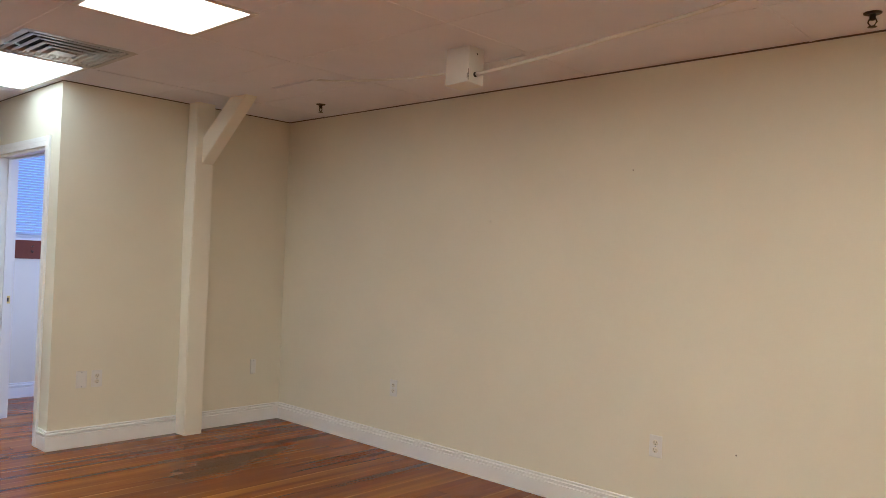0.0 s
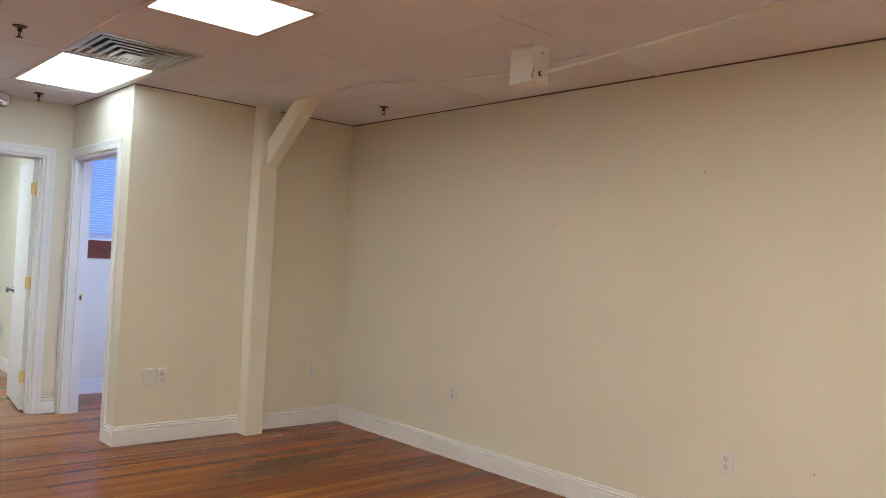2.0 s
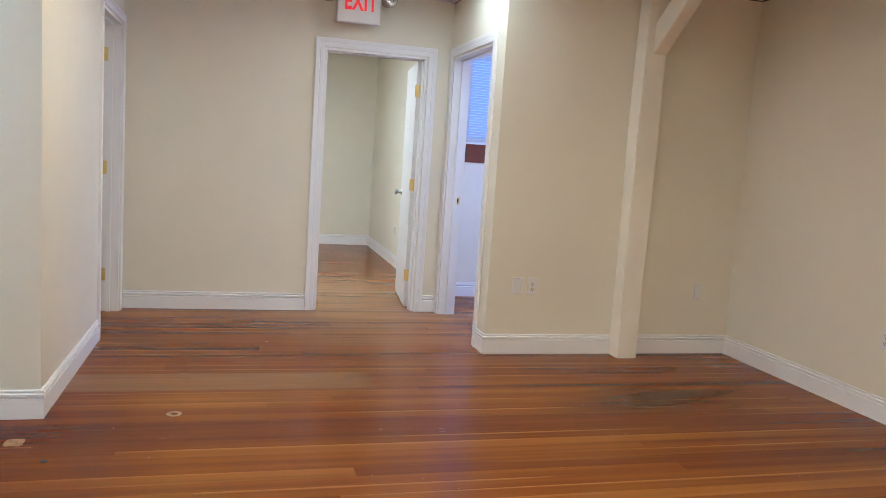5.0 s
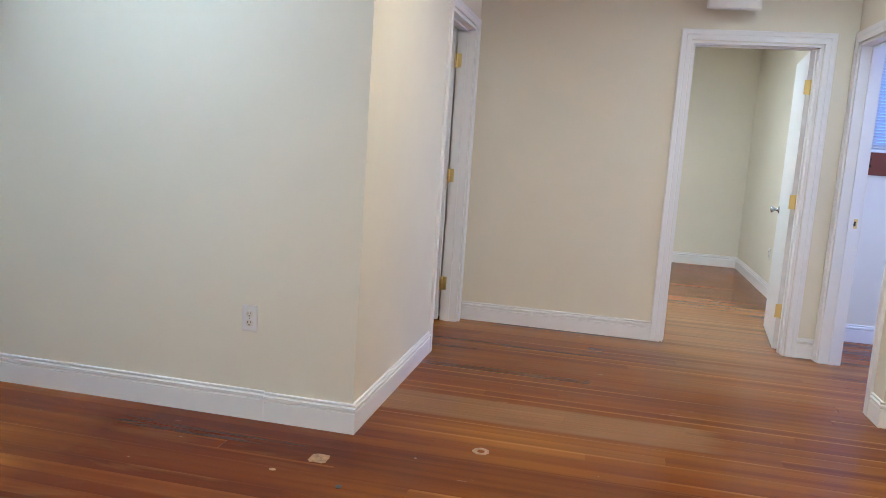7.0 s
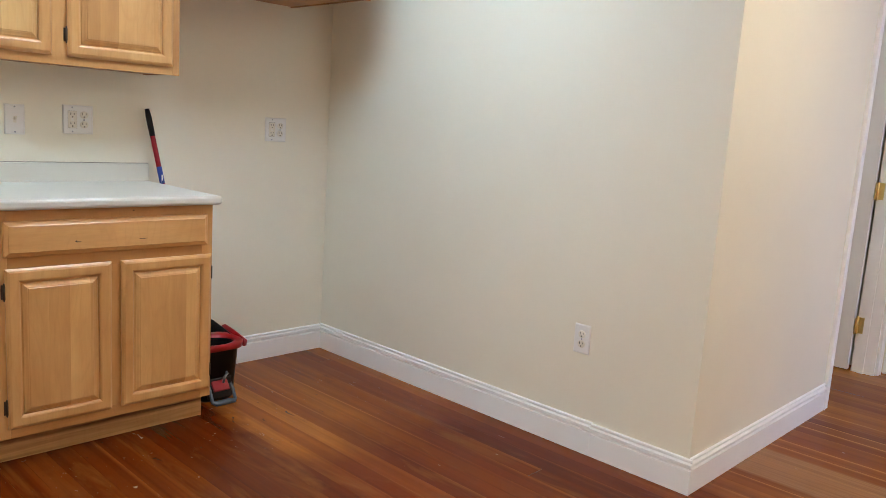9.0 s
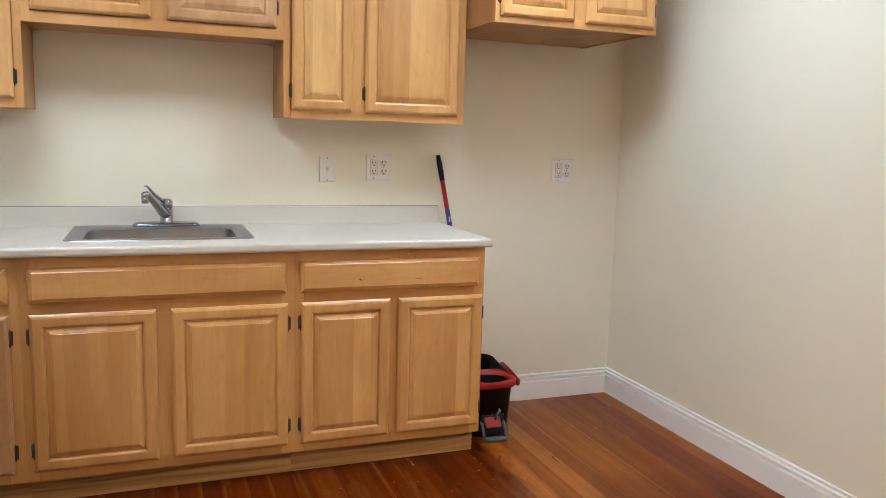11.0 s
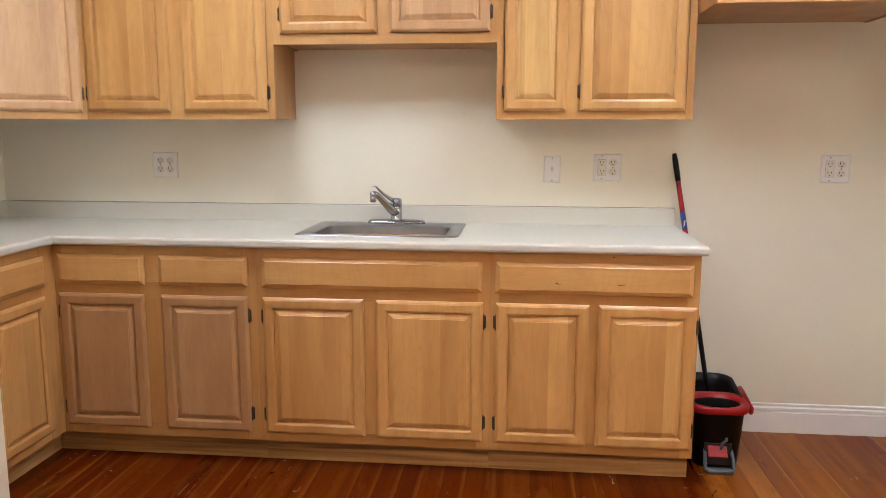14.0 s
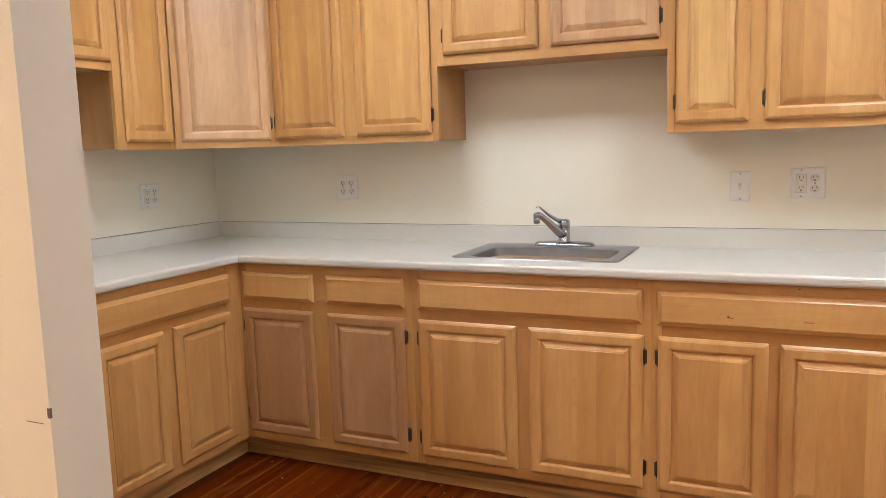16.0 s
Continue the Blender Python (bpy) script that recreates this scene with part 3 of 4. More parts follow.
def raised_panel(w, h, t=0.019, fr=0.041):
    """Frame and raised field of a cabinet door, as two meshes; front faces -y, lower left corner at the origin."""
    def rect(i, y):
        return [(i, y, i), (w - i, y, i), (w - i, y, h - i), (i, y, h - i)]
    frame_bm = rings([rect(0.004, 0), rect(0.0, -0.004), rect(0.0, -0.010), rect(0.004, -0.0135), rect(0.0055, -0.0155), rect(0.012, -t), rect(fr - 0.005, -t), rect(fr - 0.001, -t + 0.0015), rect(fr + 0.003, -t + 0.005), rect(fr + 0.0035, -t + 0.0108)], cap=False)
    field = rings([rect(fr + 0.003, -0.003), rect(fr + 0.003, -t + 0.0108), rect(fr + 0.0075, -t + 0.0103), rect(fr + 0.0095, -t + 0.0075), rect(fr + 0.015, -t + 0.0055), rect(fr + 0.022, -t + 0.0015), rect(fr + 0.025, -t + 0.001), rect(fr + 0.0265, -t - 0.0004)])
    return frame_bm, field


def cabinet_hinge():
    bm = boxes((-0.009, 0.0, -0.003, 0, -0.024, 0.024), bevel=0.001)
    joined(bm, moved(lathe([(0.001, -0.031), (0.0035, -0.028), (0.004, -0.024), (0.0055, -0.022), (0.0055, 0.022), (0.004, 0.024), (0.0035, 0.028), (0.001, 0.031)], 8), pose(0, -0.0055, 0)))
    return bm


def cabinet(name, m, w, z0, z1, deep, label, doors=(), drawers=(), toe=None, ends=(0.028, 0.028), rails=(0.045, 0.045), mullions=(), group="kitchen cabinets", toe_more=(0.0, 0.0)):
    """A framed cabinet; local x runs along its face from left to right, the face looks to -y. doors: x0, x1, z0, z1, hinge side."""
    cab = thing(name, m, label, "cabinet", group)
    part("body", boxes((0.002, 0.016, 0.0, deep, z0 + 0.004, z1), (w - 0.016, w - 0.002, 0.0, deep, z0 + 0.004, z1), (0.016, w - 0.016, 0, deep, z0 + 0.008, z0 + 0.02), (0.016, w - 0.016, 0.0, deep, z1 - 0.014, z1), (0.016, w - 0.016, deep - 0.008, deep, z0 + 0.02, z1 - 0.014)), END_PANEL, cab)
    sides = [(0, ends[0]), (w - ends[1], w)]
    for a, b in sides:
        part("stile", box(a, b, -0.019, 0.0, z0, z1, 0.001), MAPLE_V, cab)
    inner = [(z0, z0 + rails[0]), (z1 - rails[1], z1)]
    if drawers and doors:
        inner.append((doors[0][3] - 0.012, drawers[0][2] + 0.012))
    for a, b in inner:
        part("rail", box(ends[0], w - ends[1], -0.0188, 0.0, a, b, 0.0008), MAPLE_H, cab)
    for a, b, lo, hi in mullions:
        part("mullion", box(a, b, -0.0186, 0.0, lo, hi, 0.0008), MAPLE_V, cab)
    for x0, x1, a, b, side in doors:
        fbm, field = raised_panel(x1 - x0, b - a)
        door = part("door", moved(fbm, pose(0, 0, 0)), MAPLE_V, cab)
        door.location = (x0, -0.0195, a)
        part("raised_panel", field, MAPLE_P, door)
        if side:
            hx = -0.001 if side == "l" else x1 - x0 + 0.001
            for hz in (0.075, b - a - 0.075):
                hb = cabinet_hinge()
                if side == "l":
                    moved(hb, pose(0, 0, 0))
                else:
                    moved(hb, pose(0, 0, 0) @ Matrix.Diagonal((-1, 1, 1, 1)))
                    bmesh.ops.reverse_faces(hb, faces=hb.faces[:])
                hg = part("hinge", hb, BRONZE, door, "dark bronze hinge")
                hg.location = (hx, -0.0005, hz)
    for x0, x1, a, b in drawers:
        def rect(i, y, w=x1 - x0, h=b - a):
            return [(i, y, i), (w - i, y, i), (w - i, y, h - i), (i, y, h - i)]
        d = part("drawer_front", rings([rect(0.004, 0), rect(0, -0.004), rect(0, -0.009), rect(0.004, -0.0125), rect(0.013, -0.0165), rect(0.016, -0.019)]), MAPLE_H, cab)
        d.location = (x0, -0.0195, a)
    if toe:
        part("toe_board", box(-toe_more[0], w + toe_more[1], toe, toe + 0.018, 0.0, z0 + 0.003), OAK, cab, "grainy brown toe board")
    return cab


BT, BB = 0.876, 0.105
DZ, WZ = (0.141, 0.684), (0.722, 0.840)


def south(x):
    return pose(x, FACE_B - 0.019, 0, 0, 0, 180)


def base_unit(x_left, w, door_xs, drawer_xs, label, toe_more=(0.0, 0.0)):
    """Base cabinet on the south run; the numbers are world x, from left to right as one faces it."""
    doors = [(x_left - a, x_left - b, *DZ, s) for a, b, s in door_xs]
    drawers = [(x_left - a, x_left - b, *WZ) for a, b in drawer_xs]
    mid = (doors[0][1] + doors[1][0]) / 2
    half = (doors[1][0] - doors[0][1]) / 2 + 0.012
    mull = [(mid - half, mid + half, BB + 0.045, DZ[1] - 0.012)]
    if len(drawers) > 1:
        mull.append((mid - half, mid + half, WZ[0] + 0.012, BT - 0.045))
    return cabinet("base_cabinet", south(x_left), w, BB, BT, 0.56, label, doors, drawers, 0.05, ends=(0.036, 0.044), mullions=mull, toe_more=toe_more)


RIGHT_UNIT = base_unit(-2.306, 0.760, [(-2.331, -2.673, "l"), (-2.707, -3.057, "r")], [(-2.328, -3.040)], "maple base cabinet with two raised-panel doors beside a bucket")
base_unit(-1.411, 0.895, [(-1.438, -1.831, "l"), (-1.878, -2.284, "r")], [(-1.438, -2.279)], "maple sink base cabinet with two raised-panel doors")
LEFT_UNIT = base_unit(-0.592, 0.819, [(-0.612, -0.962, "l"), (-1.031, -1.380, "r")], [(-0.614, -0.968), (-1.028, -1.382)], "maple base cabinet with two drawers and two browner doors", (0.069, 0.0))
EF = -0.592
cabinet("base_cabinet", pose(EF + 0.019, -0.53, 0, 0, 0, -90), 0.80, BB, BT, 0.56, "maple base cabinet with a wide drawer, in the corner", [(0.046, 0.361, *DZ, "l"), (0.412, 0.740, *DZ, "")], [(0.046, 0.746, *WZ)], 0.05,
        ends=(0.052, 0.066), mullions=[(0.352, 0.421, BB + 0.045, DZ[1] - 0.012)], toe_more=(0.0, 0.093))
part("corner_filler", box(EF + 0.0004, EF + 0.030, FACE_B - 0.0186, -1.3302, BB, BT), MAPLE_V).name = "corner_filler"
tagged(bpy.data.objects["corner_filler"], "maple filler strip in the cabinet corner", "cabinet trim")


def wall_unit(x_left, w, z0, door_xs, label, door_z=0.032, ends=(0.028, 0.028)):
    doors = [(x_left - a, x_left - b, z0 + door_z, UT - 0.025, s) for a, b, s in door_xs]
    mid = (doors[0][1] + doors[1][0]) / 2
    mull = [(mid - 0.035, mid + 0.035, z0 + 0.03, UT - 0.03)]
    return cabinet("wall_cabinet", pose(x_left, FACE_U, 0, 0, 0, 180), w, z0, UT, 0.272, label, doors, ends=ends, rails=(0.04, 0.03), mullions=mull)


UT, UB = 2.13, 1.360
NARROW = wall_unit(-2.312, 0.757, UB, [(-2.343, -2.585, "l"), (-2.637, -3.037, "l")], "maple wall cabinet with one narrow and one wide door")
SHORT = wall_unit(-1.415, 0.897, 1.656, [(-1.446, -1.838, "l"), (-1.890, -2.286, "r")], "short maple wall cabinet above the sink", 0.042)
wall_unit(-0.597, 0.818, UB, [(-0.617, -0.974, "l"), (-1.034, -1.387, "r")], "maple wall cabinet with two raised-panel doors")
cabinet("wall_cabinet", pose(-3.070, -1.369, 0, 0, 0, 180), 0.732, 1.747, UT, 0.566, "short deep maple wall cabinet over the empty refrigerator space", [(0.018, 0.338, 1.770, UT - 0.025, "l"), (0.390, 0.714, 1.770, UT - 0.025, "r")], rails=(0.035, 0.03), mullions=[(0.33, 0.40, 1.782, UT - 0.03)])


def retone(cab, frame_wood, panel_wood, which):
    """Doors cut from another board: counts them from the left of the cabinet."""
    doors = sorted((c for c in cab.children if c.name.startswith("door")), key=lambda c: c.location.x)
    for i in which:
        doors[i].data.materials[0] = frame_wood
        for piece in doors[i].children:
            if piece.name.startswith("raised_panel"):
                piece.data.materials[0] = panel_wood


diag = math.hypot(0.297, 0.315)
CORNER = cabinet("wall_cabinet", pose(-0.300, -1.347, 0, 0, 0, -180 + math.degrees(math.atan2(0.315, 0.297))), diag, UB, UT, 0.17, "maple diagonal corner wall cabinet", [(0.026, diag - 0.026, UB + 0.030, UT - 0.025, "r")], rails=(0.04, 0.03), ends=(0.034, 0.034))
cabinet("wall_cabinet", pose(-0.300 + 0.019, -1.034, 0, 0, 0, -90), 0.313, UB, UT, 0.279, "narrow maple wall cabinet with one raised-panel door", [(0.036, 0.292, UB + 0.032, UT - 0.025, "")], rails=(0.04, 0.03), ends=(0.045, 0.03))
cabinet("wall_cabinet", pose(-0.300 + 0.019, -0.272, 0, 0, 0, -90), 0.760, 1.667, UT, 0.279, "short maple wall cabinet beside the partition", [(0.03, 0.355, 1.70, UT - 0.025, ""), (0.41, 0.752, 1.70, UT - 0.025, "")], rails=(0.04, 0.03), mullions=[(0.35, 0.415, 1.70, UT - 0.03)])

retone(NARROW, MAPLE_V, MAPLE_STREAK, (0,))
retone(SHORT, ROSE_FRAME, MAPLE_ROSE, (1,))
retone(CORNER, ROSE_FRAME, MAPLE_ROSE, (0,))
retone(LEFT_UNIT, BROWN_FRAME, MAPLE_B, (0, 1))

# ---- worktop with rolled edge and splashback ----
CT, CB = 0.912, 0.877
SINK = (-2.150, -1.565, -1.865, -1.470)
xs = [-3.084, SINK[0], SINK[1], -0.620, 0.0]
ys = [YK, SINK[2], SINK[3], -1.318, -0.52]
bm = bmesh.new()
grid = {(i, j): bm.verts.new((x, y, CT)) for i, x in enumerate(xs) for j, y in enumerate(ys)}
for i in range(4):
    for j in range(4):
        if (i, j) == (1, 1) or (j == 3 and i < 3):
            continue
        bm.faces.new([grid[i, j], grid[i + 1, j], grid[i + 1, j + 1], grid[i, j + 1]])
for v in [v for v in bm.verts if not v.link_faces]:
    bm.verts.remove(v)
low = bmesh.ops.extrude_face_region(bm, geom=bm.faces[:])
for v in [g for g in low["geom"] if isinstance(g, bmesh.types.BMVert)]:
    v.co.z = CB
bmesh.ops.recalc_face_normals(bm, faces=bm.faces[:])
front = [e for e in bm.edges if len(e.link_faces) == 2 and abs(e.calc_face_angle(0)) > 1.0 and all(abs(v.co.z - v2.co.z) < 1e-5 for v in e.verts for v2 in e.verts)
         and not (all(abs(v.co.y - YK) < 1e-4 for v in e.verts) or all(abs(v.co.x) < 1e-4 for v in e.verts))]
bmesh.ops.bevel(bm, geom=front, offset=0.011, segments=3, profile=0.5, affect="EDGES", clamp_overlap=True)
counter = thing("countertop", pose(0, 0, 0), "white laminate L-shaped countertop with splashback", "countertop")
part("slab", bm, LAMINATE, counter)
part("splashback", box(-3.072, -0.020, YK + 0.0005, YK + 0.019, CT - 0.002, 0.988, 0.003), LAMINATE, counter)
part("caulk", boxes((-3.072, -0.020, YK + 0.0002, YK + 0.004, 0.9875, 0.9893), (-0.004, -0.0002, YK + 0.004, -0.54, 0.9875, 0.9893)), CAULK, counter)
part("splashback", box(-0.0195, -0.0005, YK + 0.0005, -0.54, CT - 0.002, 0.988, 0.003), LAMINATE, counter)


def rounded(x0, x1, y0, y1, r, z, n=5):
    pts = []
    for cx, cy, a0 in ((x1 - r, y1 - r, 0), (x0 + r, y1 - r, 90), (x0 + r, y0 + r, 180), (x1 - r, y0 + r, 270)):
        for k in range(n + 1):
            a = radians(a0 + 90 * k / n)
            pts.append((cx + r * math.cos(a), cy + r * math.sin(a), z))
    return pts


sink = thing("kitchen_sink", pose(0, 0, CT), "shallow stainless steel single-bowl sink set in the countertop", "sink")
SX0, SX1, SY0, SY1 = -2.180, -1.535, -1.895, -1.440
BX0, BX1, BY0, BY1_ = -2.122, -1.593, -1.795, -1.478
part("rim", smooth(rings([rounded(SX0, SX1, SY0, SY1, 0.03, 0.0005), rounded(SX0 + 0.002, SX1 - 0.002, SY0 + 0.002, SY1 - 0.002, 0.03, 0.004), rounded(SX0 + 0.008, SX1 - 0.008, SY0 + 0.008, SY1 - 0.008, 0.03, 0.005),
                   rounded(BX0 - 0.008, BX1 + 0.008, BY0 - 0.008, BY1_ + 0.008, 0.06, 0.003), rounded(BX0, BX1, BY0, BY1_, 0.055, -0.003)], cap=False, closed_back=False)), STEEL, sink)
part("bowl", smooth(rings([rounded(BX0 + 0.013, BX1 - 0.013, BY0 + 0.013, BY1_ - 0.013, 0.05, -0.15), rounded(BX0 + 0.005, BX1 - 0.005, BY0 + 0.005, BY1_ - 0.005, 0.055, -0.13), rounded(BX0, BX1, BY0, BY1_, 0.055, -0.003)], cap=False)), STEEL, sink)
part("drain", moved(lathe([(0.001, 0.001), (0.05, 0.001), (0.056, 0.003), (0.058, 0.0)], 24), pose((BX0 + BX1) / 2, (BY0 + BY1_) / 2, -0.149)), CHROME, sink)

fx, fy = -1.877, -1.845
tap = thing("faucet", pose(fx, fy, CT + 0.005), "chrome single-lever kitchen faucet on a long base plate", "faucet")
part("base_plate", smooth(rings([rounded(-0.127, 0.127, -0.026, 0.026, 0.026, 0.0), rounded(-0.127, 0.127, -0.026, 0.026, 0.026, 0.006), rounded(-0.118, 0.118, -0.018, 0.018, 0.018, 0.014), rounded(-0.06, 0.06, -0.014, 0.014, 0.014, 0.018)])), CHROME, tap)
part("body", lathe([(0.027, 0.012), (0.0245, 0.018), (0.0235, 0.062), (0.0225, 0.064), (0.0225, 0.067), (0.0238, 0.069), (0.0238, 0.073)], 24), CHROME, tap)
cap = part("handle_cap", lathe([(0.0225, 0.0735), (0.0245, 0.076), (0.0248, 0.098), (0.022, 0.106), (0.012, 0.110), (0.002, 0.111)], 24), CHROME, tap)
part("spout", tube([(0.0, 0.006, 0.046), (0.016, 0.028, 0.060), (0.035, 0.059, 0.088), (0.054, 0.089, 0.116), (0.068, 0.111, 0.134), (0.075, 0.122, 0.138)], [0.020, 0.0185, 0.0155, 0.0135, 0.0125, 0.011], 16), CHROME, tap)
part("spray_head", moved(lathe([(0.010, -0.026), (0.0130, -0.024), (0.0135, -0.004), (0.0120, -0.002), (0.0135, 0.0), (0.0130, 0.013), (0.008, 0.018), (0.001, 0.019)], 18), pose(0.078, 0.126, 0.128)), CHROME, tap)
part("lever", tube([(0.008, 0.010, 0.100), (0.020, 0.032, 0.108), (0.042, 0.069, 0.130), (0.062, 0.101, 0.157), (0.069, 0.111, 0.167), (0.078, 0.126, 0.167)], [0.0105, 0.0085, 0.0065, 0.0045, 0.0035, 0.003], 10), CHROME, cap)

# ---- post and brace ----
post = thing("timber_post", pose(-5.042, 3.588, 0), "cream painted timber post with a diagonal brace", "post")
bm = rings([[(x + 0.004 * math.sin(z * 2.7 + k), y + 0.004 * math.sin(z * 3.1 + k * 2), z) for k, (x, y) in enumerate(((-0.065, -0.075), (0.066, -0.073), (0.064, 0.076), (-0.066, 0.075)))] for z in [i * 2.5 / 9 for i in range(10)]])
bmesh.ops.bevel(bm, geom=[e for e in bm.edges if abs(e.verts[0].co.z - e.verts[1].co.z) > 0.1], offset=0.006, segments=2, affect="EDGES")
part("shaft", bm, POSTPAINT, post)
bm = rings([[(0.060, y, 2.0), (0.060, y, 2.20), (0.455, y, 2.49), (0.665, y, 2.49)] for y in (-0.02, 0.075)])
bmesh.ops.bevel(bm, geom=bm.edges[:], offset=0.005, segments=2, affect="EDGES")
part("brace", bm, POSTPAINT, post)


# ---- wall plates ----
def plate(m, gangs, label, group="wall outlets", category="outlet", w=None):
    """A cover plate with its devices; local x runs along the wall, the plate faces -y. gangs: 'd' duplex, 'g' square-faced, 's' switch, 'b' blank."""
    pw = w or (0.072 if len(gangs) == 1 else 0.118)
    h = 0.115
    names = {"s": "light_switch"}
    ob = thing(names.get(gangs, "wall_outlet"), m, label, category, group)
    def rect(i, y):
        return [(-pw / 2 + i, y, -h / 2 + i), (pw / 2 - i, y, -h / 2 + i), (pw / 2 - i, y, h / 2 - i), (-pw / 2 + i, y, h / 2 - i)]
    part("cover_plate", rings([rect(0, -0.0005), rect(0, -0.003), rect(0.003, -0.006), rect(0.006, -0.0065)]), PLASTIC, ob)
    for i, g in enumerate(gangs):
        cx = (i - (len(gangs) - 1) / 2) * 0.046
        if g == "d":
            for s in (-1, 1):
                cz = s * 0.0195
                part("socket", moved(smooth(rings([circle(0.0168, 0, 18, 1, 0.88), circle(0.0165, 0.0018, 18, 1, 0.88), circle(0.0155, 0.0024, 18, 1, 0.88)])), pose(cx, -0.0062, cz, 90, 0, 0)), IVORY, ob)
                slots = boxes((cx - 0.0078, cx - 0.0055, -0.0096, -0.0084, cz - 0.001, cz + 0.0085), (cx + 0.0055, cx + 0.0078, -0.0096, -0.0084, cz + 0.0005, cz + 0.0075), (cx - 0.0026, cx + 0.0026, -0.0096, -0.0084, cz - 0.0105, cz - 0.0055))
                part("slots", slots, SLOT, ob)
            part("screw", moved(lathe([(0.0032, 0), (0.003, 0.0012), (0.001, 0.0015)], 10), pose(cx, -0.0064, 0, 90, 0, 0)), STEEL, ob)
        elif g == "g":
            part("socket", box(cx - 0.0170, cx + 0.0170, -0.0082, -0.006, -0.0335, 0.0335, 0.0012), IVORY, ob)
            part("outline", boxes((cx - 0.0178, cx + 0.0178, -0.0066, -0.0062, -0.0345, 0.0345)), SEAM, ob)
            for s in (-1, 1):
                cz = s * 0.0185
                part("slots", boxes((cx - 0.0078, cx - 0.0055, -0.009, -0.008, cz - 0.001, cz + 0.0085), (cx + 0.0055, cx + 0.0078, -0.009, -0.008, cz + 0.0005, cz + 0.0075), (cx - 0.0026, cx + 0.0026, -0.009, -0.008, cz - 0.0105, cz - 0.0055)), SLOT, ob)
            part("button", boxes((cx - 0.006, cx + 0.006, -0.0092, -0.008, -0.0045, -0.0008), (cx - 0.006, cx + 0.006, -0.0092, -0.008, 0.0008, 0.0045)), PLASTIC, ob)
        elif g == "s":
            part("collar", box(cx - 0.0055, cx + 0.0055, -0.0072, -0.006, -0.0125, 0.0125), IVORY, ob)
            part("toggle", moved(box(-0.0042, 0.0042, -0.018, 0.0, -0.0045, 0.0045, 0.0015), pose(cx, -0.006, 0.001, -28, 0, 0)), IVORY, ob)
        if g in "sbg":
            for s in (-1, 1):
                part("screw", moved(lathe([(0.0032, 0), (0.003, 0.0012), (0.001, 0.0015)], 10), pose(cx, -0.0064, s * 0.048, 90, 0, 0)), STEEL, ob)
    return ob


plate(pose(-2.782, YK, 1.161, 0, 0, 180), "gd", "white double outlet plate over the countertop")
plate(pose(-3.720, YK, 1.160, 0, 0, 180), "gd", "white double outlet plate in the refrigerator space")
plate(pose(-0.796, YK, 1.160, 0, 0, 180), "dd", "white double outlet plate over the countertop")
plate(pose(-2.547, YK, 1.151, 0, 0, 180), "s", "white toggle light switch beside the outlet", "", "switch")
plate(pose(0.0, -1.475, 1.150, 0, 0, -90), "gd", "white double outlet plate in the kitchen corner")
plate(pose(XK, -0.268, 0.449, 0, 0, 90), "d", "white duplex outlet low on the kitchen wall")
plate(pose(XN, 2.820, 0.456, 0, 0, 90), "b", "white blank cover plate low on the wall", "", "wall plate")
plate(pose(XN, 2.923, 0.455, 0, 0, 90), "d", "white duplex outlet beside a blank plate")
plate(pose(XN, 4.166, 0.444, 0, 0, 90), "b", "cream painted cover plate behind the post", "", "wall plate", 0.05)
plate(pose(-3.726, YN, 0.445), "d", "white duplex outlet on the long wall")
plate(pose(-1.706, YN, 0.432), "d", "white duplex outlet on the long wall")
plate(pose(-8.86, 2.748, 0.40), "d", "white duplex outlet in the side room")

# ---- hinges and strike plate on the door frames ----
for fr_ob, w, zs in ((D1F, D1[1] - D1[0], (1.767, 1.017, 0.277)), (D2F, D2[1] - D2[0], (1.81, 1.03, 0.27))):
    for z in zs:
        part("hinge", boxes((w - 0.0195, w - 0.0155, 0.066, 0.116, z - 0.046, z + 0.046), (w - 0.060, w - 0.018, 0.1195, 0.1225, z - 0.046, z + 0.046)), BRASS, fr_ob, "polished brass door hinge")
        part("hinge_pin", moved(lathe([(0.002, -0.052), (0.005, -0.05), (0.0065, -0.046), (0.0065, 0.046), (0.005, 0.05), (0.002, 0.052)], 10), pose(w - 0.022, 0.119, z)), BRASS, fr_ob, "brass hinge pin")
part("strike_plate", boxes((0.0155, 0.0185, 0.075, 0.115, 0.89, 0.95)), BRASS, D3F, "brass strike plate")
part("strike_hole", boxes((0.0165, 0.0192, 0.085, 0.106, 0.905, 0.935)), SLOT, D3F)

# ---- air diffuser ----
cxv, cyv = (VENT[0] + VENT[1]) / 2, (VENT[2] + VENT[3]) / 2
SILVER = plain("dull_silver_paint", (0.52, 0.51, 0.50), 0.32, 0.7, 0.15, 40)
vent = thing("ceiling_vent", pose(cxv, cyv, H), "square silver metal air diffuser with nested louvres", "vent")


def square_ring(a0, z0, a1, z1, t=0.003):
    def sq(a, z):
        return [(-a, -a, z), (a, -a, z), (a, a, z), (-a, a, z)]
    return rings([sq(a0, z0), sq(a1, z1), sq(a1 - 0.001, z1 + t), sq(a0 - 0.001, z0 + t)], cap=False, closed_back=False)


